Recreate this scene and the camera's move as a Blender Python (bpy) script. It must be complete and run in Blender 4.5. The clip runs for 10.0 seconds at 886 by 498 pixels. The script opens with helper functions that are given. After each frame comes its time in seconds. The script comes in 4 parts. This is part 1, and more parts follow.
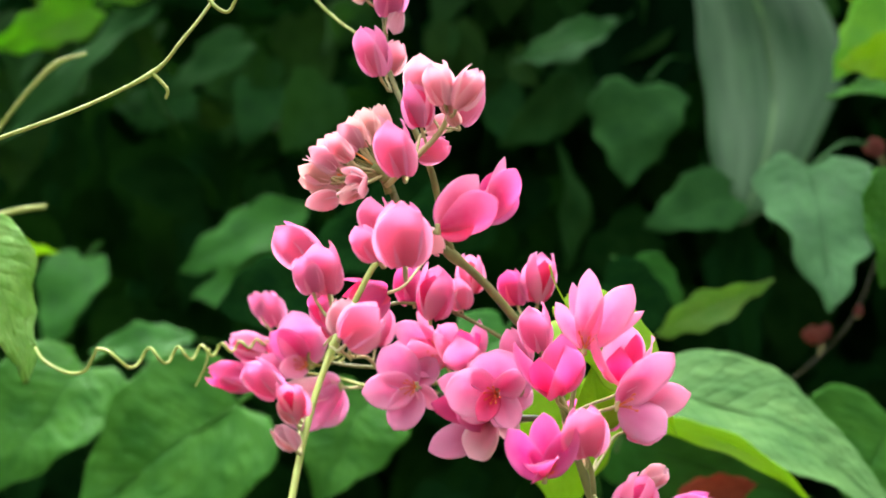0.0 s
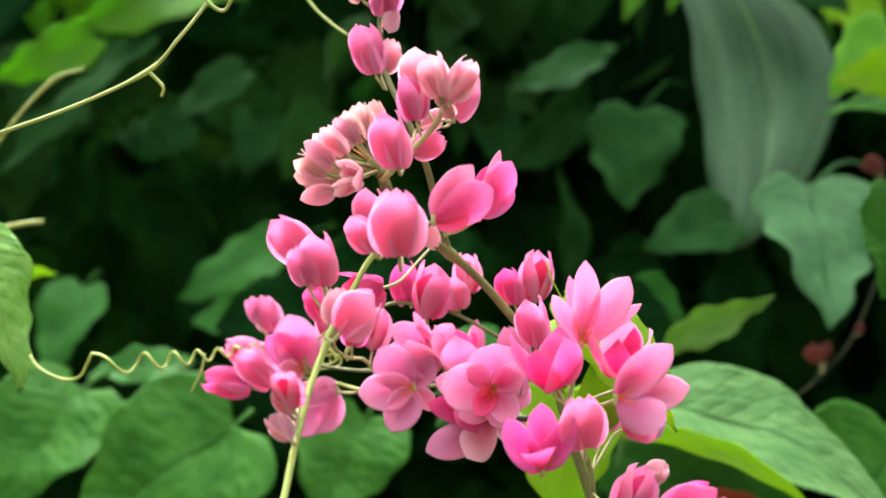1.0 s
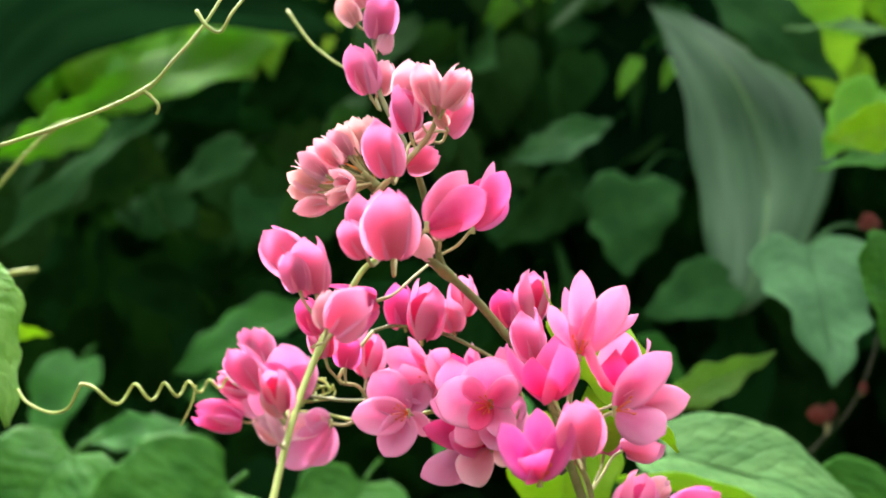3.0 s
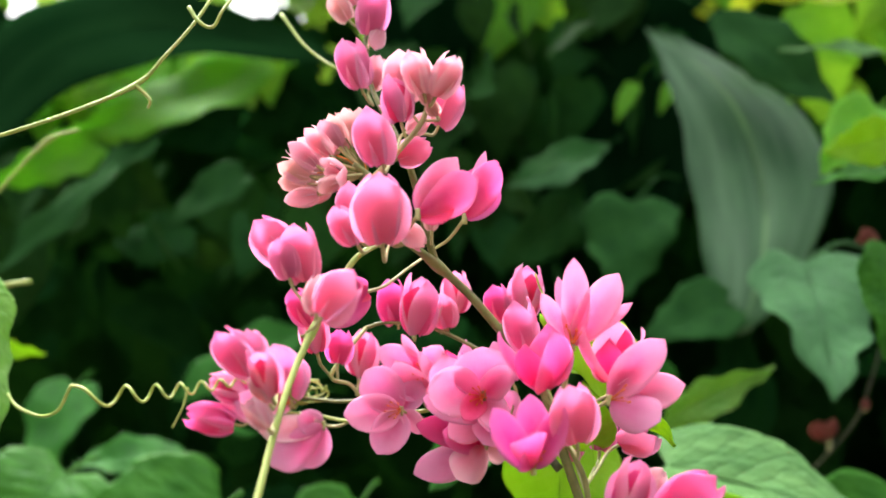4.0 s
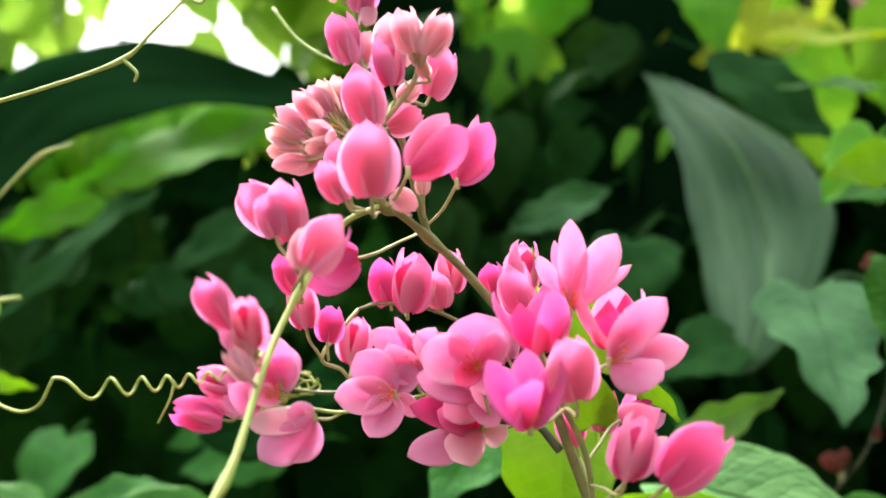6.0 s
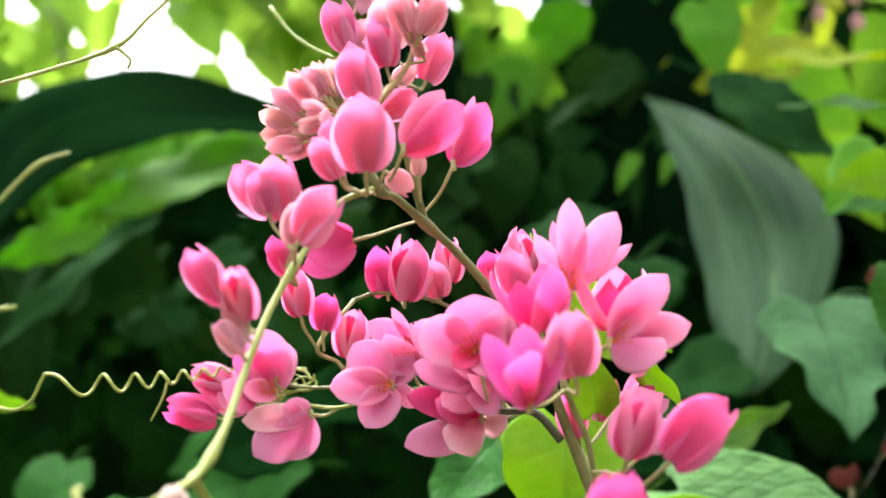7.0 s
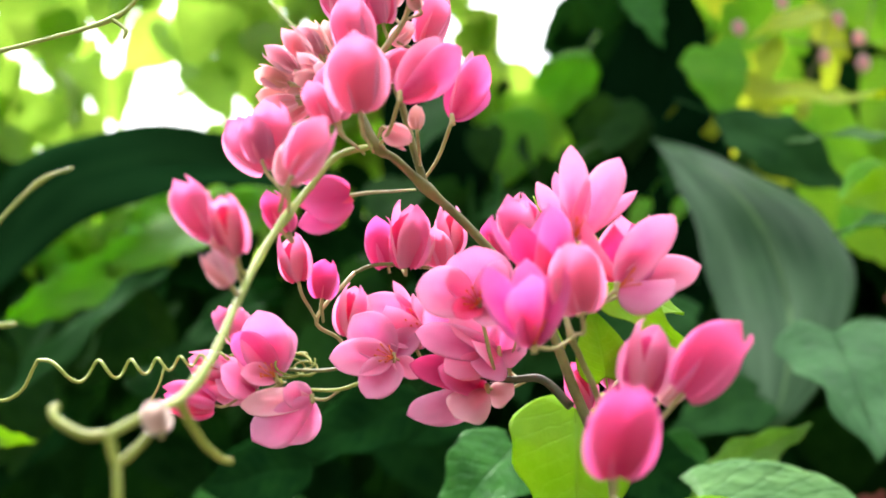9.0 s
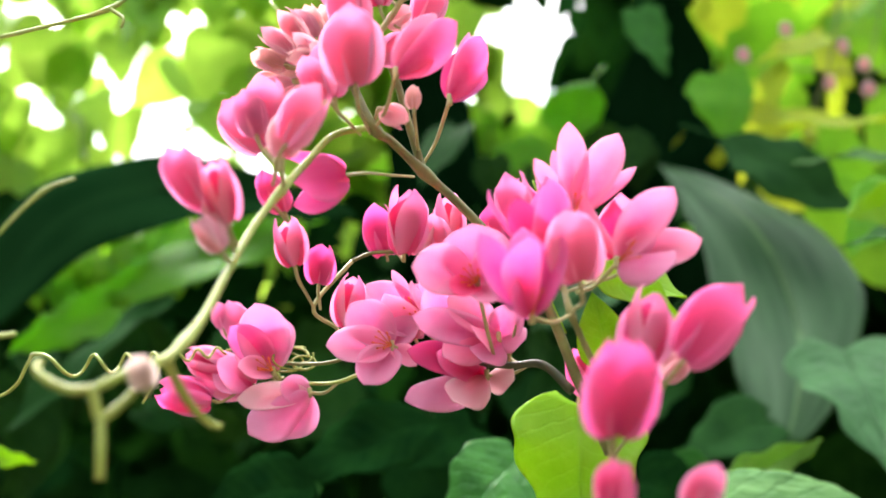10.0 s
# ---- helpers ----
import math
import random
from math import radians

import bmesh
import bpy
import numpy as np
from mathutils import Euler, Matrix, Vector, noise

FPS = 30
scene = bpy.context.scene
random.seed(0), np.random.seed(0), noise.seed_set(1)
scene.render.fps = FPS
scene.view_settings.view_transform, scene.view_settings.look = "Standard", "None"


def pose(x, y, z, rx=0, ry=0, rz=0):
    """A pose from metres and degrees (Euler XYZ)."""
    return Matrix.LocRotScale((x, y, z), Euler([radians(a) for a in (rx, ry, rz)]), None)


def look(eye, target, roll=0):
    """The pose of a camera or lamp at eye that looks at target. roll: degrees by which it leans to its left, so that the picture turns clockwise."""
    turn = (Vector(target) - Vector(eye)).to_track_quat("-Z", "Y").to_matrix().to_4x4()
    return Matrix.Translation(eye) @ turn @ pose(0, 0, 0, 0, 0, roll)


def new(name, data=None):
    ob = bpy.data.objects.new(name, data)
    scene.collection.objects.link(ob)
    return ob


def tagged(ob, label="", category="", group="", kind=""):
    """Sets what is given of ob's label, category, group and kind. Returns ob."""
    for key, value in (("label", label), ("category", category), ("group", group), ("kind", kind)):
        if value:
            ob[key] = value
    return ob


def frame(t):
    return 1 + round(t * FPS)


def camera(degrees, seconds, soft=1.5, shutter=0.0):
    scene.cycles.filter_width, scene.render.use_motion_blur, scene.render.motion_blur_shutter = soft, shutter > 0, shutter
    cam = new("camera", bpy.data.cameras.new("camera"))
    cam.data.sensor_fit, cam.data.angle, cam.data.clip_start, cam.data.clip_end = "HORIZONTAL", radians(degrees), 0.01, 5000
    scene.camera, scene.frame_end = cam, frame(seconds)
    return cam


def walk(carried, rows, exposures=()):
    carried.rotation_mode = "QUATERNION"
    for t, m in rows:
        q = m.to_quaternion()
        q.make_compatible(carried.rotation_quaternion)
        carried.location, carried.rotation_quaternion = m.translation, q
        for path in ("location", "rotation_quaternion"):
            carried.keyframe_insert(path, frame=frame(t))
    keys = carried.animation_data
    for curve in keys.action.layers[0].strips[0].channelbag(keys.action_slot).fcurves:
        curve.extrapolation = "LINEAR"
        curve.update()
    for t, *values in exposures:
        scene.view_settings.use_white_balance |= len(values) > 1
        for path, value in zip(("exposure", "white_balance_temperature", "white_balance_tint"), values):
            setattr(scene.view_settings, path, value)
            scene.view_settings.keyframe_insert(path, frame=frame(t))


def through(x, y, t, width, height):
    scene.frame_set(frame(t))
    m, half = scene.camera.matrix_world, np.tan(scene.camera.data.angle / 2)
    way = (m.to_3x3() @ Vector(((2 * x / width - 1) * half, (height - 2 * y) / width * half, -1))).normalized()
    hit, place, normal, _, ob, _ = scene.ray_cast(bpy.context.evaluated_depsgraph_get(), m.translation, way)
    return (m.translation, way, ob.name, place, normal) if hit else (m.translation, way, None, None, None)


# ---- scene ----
cam = camera(47.6, 10.0, 1.75)
cam.data.dof.use_dof, cam.data.dof.focus_distance, cam.data.dof.aperture_fstop = True, 0.265, 10.5
METRES, EYE, TILT, LEAN, TURN = 0.135, 1.1, -5.0, 0.0, 0.0
ROWS = [
    (0.0, 0.0, 0.0, 0.0, 0.0, -0.0, 0.0),
    (0.5, 0.0044, 0.0049, -0.0399, 0.01, 0.94, 0.14),
    (1.0, 0.0096, 0.0102, -0.0856, 0.06, 2.19, 0.31),
    (1.5, 0.0106, 0.0149, -0.1252, 0.09, 3.52, 0.44),
    (2.0, 0.0104, 0.0186, -0.1647, 0.13, 5.25, 0.52),
    (2.5, 0.0127, 0.0269, -0.2014, 0.11, 6.38, 0.5),
    (3.0, 0.0195, 0.0413, -0.243, 0.07, 7.6, 0.56),
    (4.5, 0.0409, 0.092, -0.3747, 0.24, 10.81, 0.94),
    (5.0, 0.043, 0.1231, -0.4222, 0.26, 12.04, 1.01),
    (5.5, 0.0468, 0.1432, -0.4661, 0.34, 12.94, 1.16),
    (7.0, 0.0627, 0.2272, -0.6069, 0.76, 16.13, 1.54),
    (7.5, 0.0691, 0.2548, -0.6403, 1.01, 17.31, 1.71),
    (8.0, 0.0772, 0.2788, -0.6874, 1.29, 18.62, 1.85),
    (8.5, 0.079, 0.3091, -0.7393, 1.54, 19.41, 2.0),
    (9.0, 0.0778, 0.3471, -0.7951, 1.82, 20.51, 2.24),
    (9.5, 0.0823, 0.3738, -0.8406, 2.08, 21.69, 2.26),
    (10.0, 0.0919, 0.4107, -0.8873, 2.4, 22.94, 2.31),
]
EXPOSURES = ((0.0, 1.86), (3.0, 1.88), (5.0, 1.93), (7.0, 2.0), (8.5, 2.0), (10.0, 2.06))
walk(cam, [(t, pose(0, 0, EYE, TILT, LEAN, TURN) @ pose(METRES * x, METRES * y, METRES * z, 90 + pitch, roll, yaw)) for t, x, y, z, yaw, pitch, roll in ROWS], EXPOSURES)

# ---- world, sun, exposure ----
SUN_UP, SUN_ROUND = radians(58), radians(-25)
world = bpy.data.worlds.new("overcast_sky")
scene.world = world
world.use_nodes = True
wn = world.node_tree.nodes
sky = wn.new("ShaderNodeTexSky")
sky.sky_type, sky.sun_disc, sky.sun_elevation, sky.sun_rotation = "NISHITA", False, SUN_UP, SUN_ROUND
sky.air_density, sky.dust_density, sky.ozone_density = 1.6, 6.0, 0.6
haze = wn.new("ShaderNodeHueSaturation")
haze.inputs["Saturation"].default_value = 0.1
world.node_tree.links.new(sky.outputs[0], haze.inputs["Color"])
# an overcast sky is about three times as bright overhead as at the horizon
up = wn.new("ShaderNodeSeparateXYZ")
world.node_tree.links.new(wn.new("ShaderNodeTexCoord").outputs["Generated"], up.inputs[0])
rise = wn.new("ShaderNodeMapRange")
rise.inputs[1].default_value, rise.inputs[2].default_value, rise.inputs[3].default_value, rise.inputs[4].default_value = 0.0, 1.0, 0.6, 1.8
world.node_tree.links.new(up.outputs[2], rise.inputs[0])
cloud = wn.new("ShaderNodeVectorMath")
cloud.operation = "SCALE"
world.node_tree.links.new(haze.outputs[0], cloud.inputs[0])
world.node_tree.links.new(rise.outputs[0], cloud.inputs[3])
world.node_tree.links.new(cloud.outputs[0], wn["Background"].inputs[0])
wn["Background"].inputs[1].default_value = 0.15

sun = new("sun", bpy.data.lights.new("sun", "SUN"))
sun.data.energy, sun.data.angle, sun.data.color = 1.1, radians(25), (1.0, 0.96, 0.9)
sun.matrix_world = look((-0.9, 2.6, 4.6), (0.0, 0.3, 1.05))


# ---- materials ----
def material(name):
    m = bpy.data.materials.new(name)
    m.use_nodes = True
    t = m.node_tree
    return m, t.nodes, t.links, t.nodes["Principled BSDF"], t.nodes["Material Output"]


def mix(n, l, a, b, fac, mode="MIX"):
    x = n.new("ShaderNodeMix")
    x.data_type, x.blend_type = "RGBA", mode
    for key, v in (("A", a), ("B", b)):
        s = [i for i in x.inputs if i.name == key and i.type == "RGBA"][0]
        if isinstance(v, tuple):
            s.default_value = (*v, 1)
        else:
            l.new(v, s)
    if isinstance(fac, float):
        x.inputs[0].default_value = fac
    else:
        l.new(fac, x.inputs[0])
    return [o for o in x.outputs if o.type == "RGBA"][0]


def ramp(n, l, src, stops):
    r = n.new("ShaderNodeValToRGB")
    e = r.color_ramp.elements
    while len(e) < len(stops):
        e.new(0.5)
    for el, (p, c) in zip(e, stops):
        el.position, el.color = p, ((c, c, c, 1) if isinstance(c, (int, float)) else (*c, 1))
    l.new(src, r.inputs[0])
    return r.outputs[0]


def sums(n, l, op, a, b=None, c=None):
    m = n.new("ShaderNodeMath")
    m.operation = op
    for i, v in enumerate((a, b, c)):
        if v is None:
            continue
        if isinstance(v, (int, float)):
            m.inputs[i].default_value = v
        else:
            l.new(v, m.inputs[i])
    return m.outputs[0]


def speckle(n, l, scale, detail=3.0, coord=None):
    t = n.new("ShaderNodeTexNoise")
    t.inputs["Scale"].default_value, t.inputs["Detail"].default_value = scale, detail
    if coord is None:
        coord = n.new("ShaderNodeTexCoord").outputs["Object"]
    l.new(coord, t.inputs["Vector"])
    return t.outputs[0]


def thin(n, l, out, p, colour, share):
    """Lets part of the light pass through a thin leaf or petal."""
    tr = n.new("ShaderNodeBsdfTranslucent")
    if isinstance(colour, tuple):
        tr.inputs[0].default_value = (*colour, 1)
    else:
        l.new(colour, tr.inputs[0])
    mx = n.new("ShaderNodeMixShader")
    mx.inputs[0].default_value = share
    l.new(p.outputs[0], mx.inputs[1])
    l.new(tr.outputs[0], mx.inputs[2])
    l.new(mx.outputs[0], out.inputs[0])


def petal_material(name, rim, body, heart, through):
    """rim: margin and tip; body: the blade; heart: the deep flush along the lower middle."""
    m, n, l, p, out = material(name)
    uv = n.new("ShaderNodeUVMap").outputs[0]
    s = n.new("ShaderNodeSeparateXYZ")
    l.new(uv, s.inputs[0])
    u, v = s.outputs[0], s.outputs[1]
    side = sums(n, l, "ABSOLUTE", sums(n, l, "MULTIPLY_ADD", v, 2.0, -1.0))
    edge = ramp(n, l, side, [(0.45, 0.0), (1.0, 1.0)])
    far = ramp(n, l, u, [(0.5, 0.0), (0.95, 1.0)])
    away = sums(n, l, "MAXIMUM", edge, far)
    col = mix(n, l, body, rim, away)
    deep = sums(n, l, "MULTIPLY", ramp(n, l, side, [(0.0, 1.0), (0.6, 0.0)]), ramp(n, l, u, [(0.0, 0.7), (0.2, 1.0), (0.42, 0.75), (0.70, 0.0)]))
    col = mix(n, l, col, heart, deep)
    veins = n.new("ShaderNodeTexWave")
    veins.inputs["Scale"].default_value, veins.inputs["Distortion"].default_value, veins.inputs["Detail"].default_value = 5.0, 2.5, 2.0
    veins.bands_direction = "Y"
    l.new(uv, veins.inputs["Vector"])
    fine = ramp(n, l, veins.outputs["Fac"], [(0.0, 0.0), (1.0, 0.05)])
    col = mix(n, l, col, heart, fine)
    blot = ramp(n, l, speckle(n, l, 260.0), [(0.42, 0.0), (0.75, 0.35)])
    col = mix(n, l, col, rim, blot)
    rnd = n.new("ShaderNodeObjectInfo").outputs["Random"]
    hs = n.new("ShaderNodeHueSaturation")
    l.new(col, hs.inputs["Color"])
    l.new(sums(n, l, "MULTIPLY_ADD", rnd, 0.025, 0.488), hs.inputs["Hue"])
    l.new(sums(n, l, "MULTIPLY_ADD", rnd, 0.18, 0.92), hs.inputs["Value"])
    l.new(hs.outputs[0], p.inputs["Base Color"])
    p.inputs["Roughness"].default_value = 0.62
    p.inputs["Specular IOR Level"].default_value = 0.03
    b = n.new("ShaderNodeBump")
    b.inputs["Strength"].default_value, b.inputs["Distance"].default_value = 0.08, 0.0003
    l.new(veins.outputs["Fac"], b.inputs["Height"])
    l.new(b.outputs[0], p.inputs["Normal"])
    thin(n, l, out, p, mix(n, l, hs.outputs[0], through, 0.12), 0.70)
    return m


def leaf_material(name, dark, light, vein, through, share=0.3, gloss=0.45, ribs=9.0, quilt=1.0, spots=0.0, sheen=0.25, gloss_streak=None, rib=0.3):
    """A leaf blade with midrib, side veins and quilted relief, in the blade's own length and width."""
    m, n, l, p, out = material(name)
    uv = n.new("ShaderNodeUVMap").outputs[0]
    s = n.new("ShaderNodeSeparateXYZ")
    l.new(uv, s.inputs[0])
    u = s.outputs[0]
    side = sums(n, l, "ABSOLUTE", sums(n, l, "MULTIPLY_ADD", s.outputs[1], 2.0, -1.0))
    wob = sums(n, l, "MULTIPLY", speckle(n, l, 6.0, 2.0, uv), 0.08)
    slant = sums(n, l, "ADD", sums(n, l, "SUBTRACT", u, sums(n, l, "MULTIPLY", side, 0.22)), wob)
    saw = sums(n, l, "PINGPONG", sums(n, l, "MULTIPLY", slant, ribs), 0.5)
    lateral = ramp(n, l, saw, [(0.0, 1.0 if ribs else 0.0), (0.16, 0.0)])
    mid = ramp(n, l, side, [(0.0, 1.0), (0.06, 0.0)])
    lines = sums(n, l, "MAXIMUM", sums(n, l, "MULTIPLY", lateral, 0.55), mid)
    tone = speckle(n, l, 5.0, 3.0, uv)
    grain = speckle(n, l, 420.0, 4.0)
    col = mix(n, l, dark, light, ramp(n, l, tone, [(0.3, 0.0), (0.7, 1.0)]))
    col = mix(n, l, col, dark, ramp(n, l, grain, [(0.4, 0.0), (0.8, 0.5)]))
    col = mix(n, l, col, vein, sums(n, l, "MULTIPLY", lines, rib))
    # highlight streaks along the blade, painted into the colour
    if gloss_streak:
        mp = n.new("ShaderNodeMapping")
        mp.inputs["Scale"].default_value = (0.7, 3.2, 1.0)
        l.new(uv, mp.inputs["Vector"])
        col = mix(n, l, col, gloss_streak, ramp(n, l, speckle(n, l, 1.6, 3.0, mp.outputs[0]), [(0.42, 0.0), (0.85, 0.65)]))
    if spots:
        col = mix(n, l, col, (0.16, 0.10, 0.03), ramp(n, l, speckle(n, l, 14.0, 4.0, uv), [(0.66, 0.0), (0.72, spots)]))
    hs = n.new("ShaderNodeHueSaturation")
    rnd = n.new("ShaderNodeNewGeometry").outputs["Random Per Island"]
    l.new(col, hs.inputs["Color"])
    l.new(sums(n, l, "MULTIPLY_ADD", rnd, 0.03, 0.485), hs.inputs["Hue"])
    l.new(sums(n, l, "MULTIPLY_ADD", rnd, 0.4, 0.8), hs.inputs["Value"])
    l.new(hs.outputs[0], p.inputs["Base Color"])
    l.new(ramp(n, l, tone, [(0.2, gloss - 0.08), (0.8, gloss + 0.1)]), p.inputs["Roughness"])
    p.inputs["Specular IOR Level"].default_value = sheen
    h = sums(n, l, "ADD", sums(n, l, "MULTIPLY", speckle(n, l, 9.0, 2.0, uv), 1.6 * quilt), sums(n, l, "MULTIPLY", lines, -0.9 * min(1.0, quilt)))
    h = sums(n, l, "ADD", h, sums(n, l, "MULTIPLY", grain, 0.12))
    b = n.new("ShaderNodeBump")
    b.inputs["Strength"].default_value, b.inputs["Distance"].default_value = 0.5, 0.0016
    l.new(h, b.inputs["Height"])
    l.new(b.outputs[0], p.inputs["Normal"])
    thin(n, l, out, p, mix(n, l, hs.outputs[0], through, 0.6), share)
    return m


def stem_material(name, a, b, rough=0.55):
    m, n, l, p, out = material(name)
    c = mix(n, l, a, b, ramp(n, l, speckle(n, l, 130.0, 4.0), [(0.35, 0.0), (0.68, 1.0)]))
    c = mix(n, l, c, (0.10, 0.05, 0.02), ramp(n, l, speckle(n, l, 600.0, 2.0), [(0.68, 0.0), (0.8, 0.3)]))
    l.new(c, p.inputs["Base Color"])
    p.inputs["Roughness"].default_value = rough
    p.inputs["Subsurface Weight"].default_value = 0.1
    p.inputs["Subsurface Radius"].default_value = (0.001, 0.002, 0.0005)
    bm = n.new("ShaderNodeBump")
    bm.inputs["Strength"].default_value, bm.inputs["Distance"].default_value = 0.5, 0.0004
    l.new(speckle(n, l, 900.0, 3.0), bm.inputs["Height"])
    l.new(bm.outputs[0], p.inputs["Normal"])
    return m


PETAL = {
    "rose": petal_material("petal_rose", (0.93, 0.57, 0.75), (0.91, 0.40, 0.63), (0.79, 0.21, 0.42), (0.93, 0.44, 0.68)),
    "hot": petal_material("petal_hot", (0.93, 0.42, 0.70), (0.90, 0.24, 0.56), (0.78, 0.08, 0.34), (0.93, 0.28, 0.60)),
    "dusk": petal_material("petal_dusky", (0.89, 0.25, 0.51), (0.84, 0.12, 0.36), (0.70, 0.04, 0.17), (0.88, 0.14, 0.38)),
    "dry": petal_material("petal_withered", (0.36, 0.17, 0.14), (0.30, 0.10, 0.09), (0.20, 0.07, 0.04), (0.4, 0.14, 0.1)),
    "pale": petal_material("petal_pale", (0.93, 0.73, 0.77), (0.91, 0.56, 0.67), (0.76, 0.36, 0.40), (0.93, 0.59, 0.70)),
    "ivory": petal_material("petal_ivory", (0.90, 0.84, 0.80), (0.86, 0.76, 0.73), (0.72, 0.58, 0.52), (0.9, 0.8, 0.75)),
    "cream": petal_material("petal_cream", (0.93, 0.74, 0.74), (0.90, 0.61, 0.63), (0.70, 0.46, 0.36), (0.93, 0.68, 0.65)),
}
STAMEN = stem_material("stamen_orange", (0.80, 0.16, 0.02), (0.85, 0.34, 0.06))
PEDICEL = stem_material("pedicel_pale_green", (0.34, 0.33, 0.13), (0.47, 0.46, 0.21))
STEM = stem_material("stem_olive", (0.10, 0.105, 0.025), (0.19, 0.20, 0.055))
FLOWER_STEM = stem_material("stem_light_olive", (0.17, 0.17, 0.05), (0.27, 0.27, 0.10))
STEM_DARK = stem_material("stem_dark", (0.03, 0.038, 0.012), (0.06, 0.068, 0.024))
VINE = stem_material("vine_yellow_green", (0.27, 0.35, 0.06), (0.37, 0.45, 0.11))
TENDRIL = stem_material("tendril_lime", (0.20, 0.26, 0.03), (0.29, 0.33, 0.06))
LEAF = {
    "mid": leaf_material("leaf_mid_green", (0.020, 0.092, 0.012), (0.046, 0.170, 0.022), (0.06, 0.20, 0.05), (0.10, 0.34, 0.02), 0.25, 0.48, sheen=0.10),
    "fresh": leaf_material("leaf_fresh_green", (0.024, 0.102, 0.010), (0.060, 0.182, 0.020), (0.014, 0.07, 0.010), (0.18, 0.44, 0.03), 0.28, 0.5, ribs=11.0, quilt=2.2, sheen=0.09),
    "soft": leaf_material("leaf_soft_green", (0.058, 0.146, 0.038), (0.106, 0.212, 0.062), (0.03, 0.09, 0.028), (0.16, 0.36, 0.06), 0.10, 0.5, ribs=12.0, quilt=2.2, sheen=0.12),
    "sage": leaf_material("leaf_sage_green", (0.028, 0.090, 0.028), (0.060, 0.148, 0.054), (0.02, 0.07, 0.02), (0.12, 0.3, 0.05), 0.14, 0.5, ribs=11.0, quilt=1.6, sheen=0.08),
    "young": leaf_material("leaf_young", (0.13, 0.30, 0.05), (0.24, 0.42, 0.10), (0.30, 0.48, 0.14), (0.4, 0.62, 0.04), 0.4, 0.5, quilt=2.0),
    "lime": leaf_material("leaf_lime", (0.19, 0.37, 0.015), (0.29, 0.48, 0.03), (0.36, 0.53, 0.07), (0.52, 0.72, 0.02), 0.58, 0.5, quilt=0.25),
    # near-black green: the hedge's own shade is put into this colour
    "deep": leaf_material("leaf_shaded_green", (0.002, 0.013, 0.003), (0.006, 0.028, 0.005), (0.015, 0.06, 0.014), (0.016, 0.07, 0.006), 0.15, 0.85, sheen=0.0),
    "strap": leaf_material("leaf_strap", (0.012, 0.056, 0.015), (0.034, 0.102, 0.034), (0.16, 0.29, 0.10), (0.05, 0.16, 0.02), 0.1, 0.40, ribs=0.0, quilt=0.2, sheen=0.22, gloss_streak=(0.16, 0.27, 0.15), rib=0.6),
    # shaded copy of the strap leaf, darkened in the base colour
    "shade": leaf_material("leaf_strap_shaded", (0.001, 0.008, 0.002), (0.003, 0.015, 0.0045), (0.008, 0.03, 0.009), (0.012, 0.05, 0.006), 0.05, 0.9, ribs=0.0, quilt=0.2, sheen=0.0),
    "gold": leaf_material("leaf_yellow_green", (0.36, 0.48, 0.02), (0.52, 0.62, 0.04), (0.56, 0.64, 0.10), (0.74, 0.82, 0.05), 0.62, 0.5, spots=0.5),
    # sunlit and backlit greens: part of the sunlight is in the colour
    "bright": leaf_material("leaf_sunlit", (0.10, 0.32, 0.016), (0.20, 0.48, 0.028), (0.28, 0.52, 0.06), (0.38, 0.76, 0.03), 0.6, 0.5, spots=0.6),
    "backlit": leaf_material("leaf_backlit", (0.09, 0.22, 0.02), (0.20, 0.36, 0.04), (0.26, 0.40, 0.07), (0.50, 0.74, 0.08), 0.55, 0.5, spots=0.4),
    # mid green taken down; partial shade is part of the colour
    "dim": leaf_material("leaf_half_shaded", (0.009, 0.045, 0.009), (0.022, 0.080, 0.017), (0.028, 0.10, 0.022), (0.05, 0.16, 0.01), 0.2, 0.6, sheen=0.04),
    # arching leaf: its shade is painted as a darker green
    "arch": leaf_material("leaf_arching_shaded", (0.004, 0.022, 0.006), (0.010, 0.042, 0.012), (0.02, 0.07, 0.02), (0.03, 0.12, 0.01), 0.12, 0.8, ribs=0.0, quilt=0.2, sheen=0.0, gloss_streak=(0.016, 0.062, 0.016)),
    "rust": leaf_material("leaf_rust", (0.28, 0.05, 0.03), (0.42, 0.10, 0.05), (0.4, 0.14, 0.08), (0.5, 0.1, 0.03), 0.3, 0.6),
}


# ---- mesh helpers ----
def add(name, mesh, parent=None, label="", mat=None):
    ob = new(name, mesh)
    if mat is not None and not mesh.materials:
        mesh.materials.append(mat)
    if parent is not None:
        ob.parent = parent
    return tagged(ob, label)


def raw_mesh(name, verts, faces, uvs=None, smooth=True):
    me = bpy.data.meshes.new(name)
    me.from_pydata([tuple(v) for v in verts], [], faces)
    if uvs is not None:
        lay = me.uv_layers.new(name="UVMap")
        idx = np.empty(len(me.loops), dtype=np.int32)
        me.loops.foreach_get("vertex_index", idx)
        lay.data.foreach_set("uv", np.asarray(uvs, dtype=np.float32)[idx].ravel())
    if smooth:
        me.polygons.foreach_set("use_smooth", [True] * len(me.polygons))
    me.update()
    return me


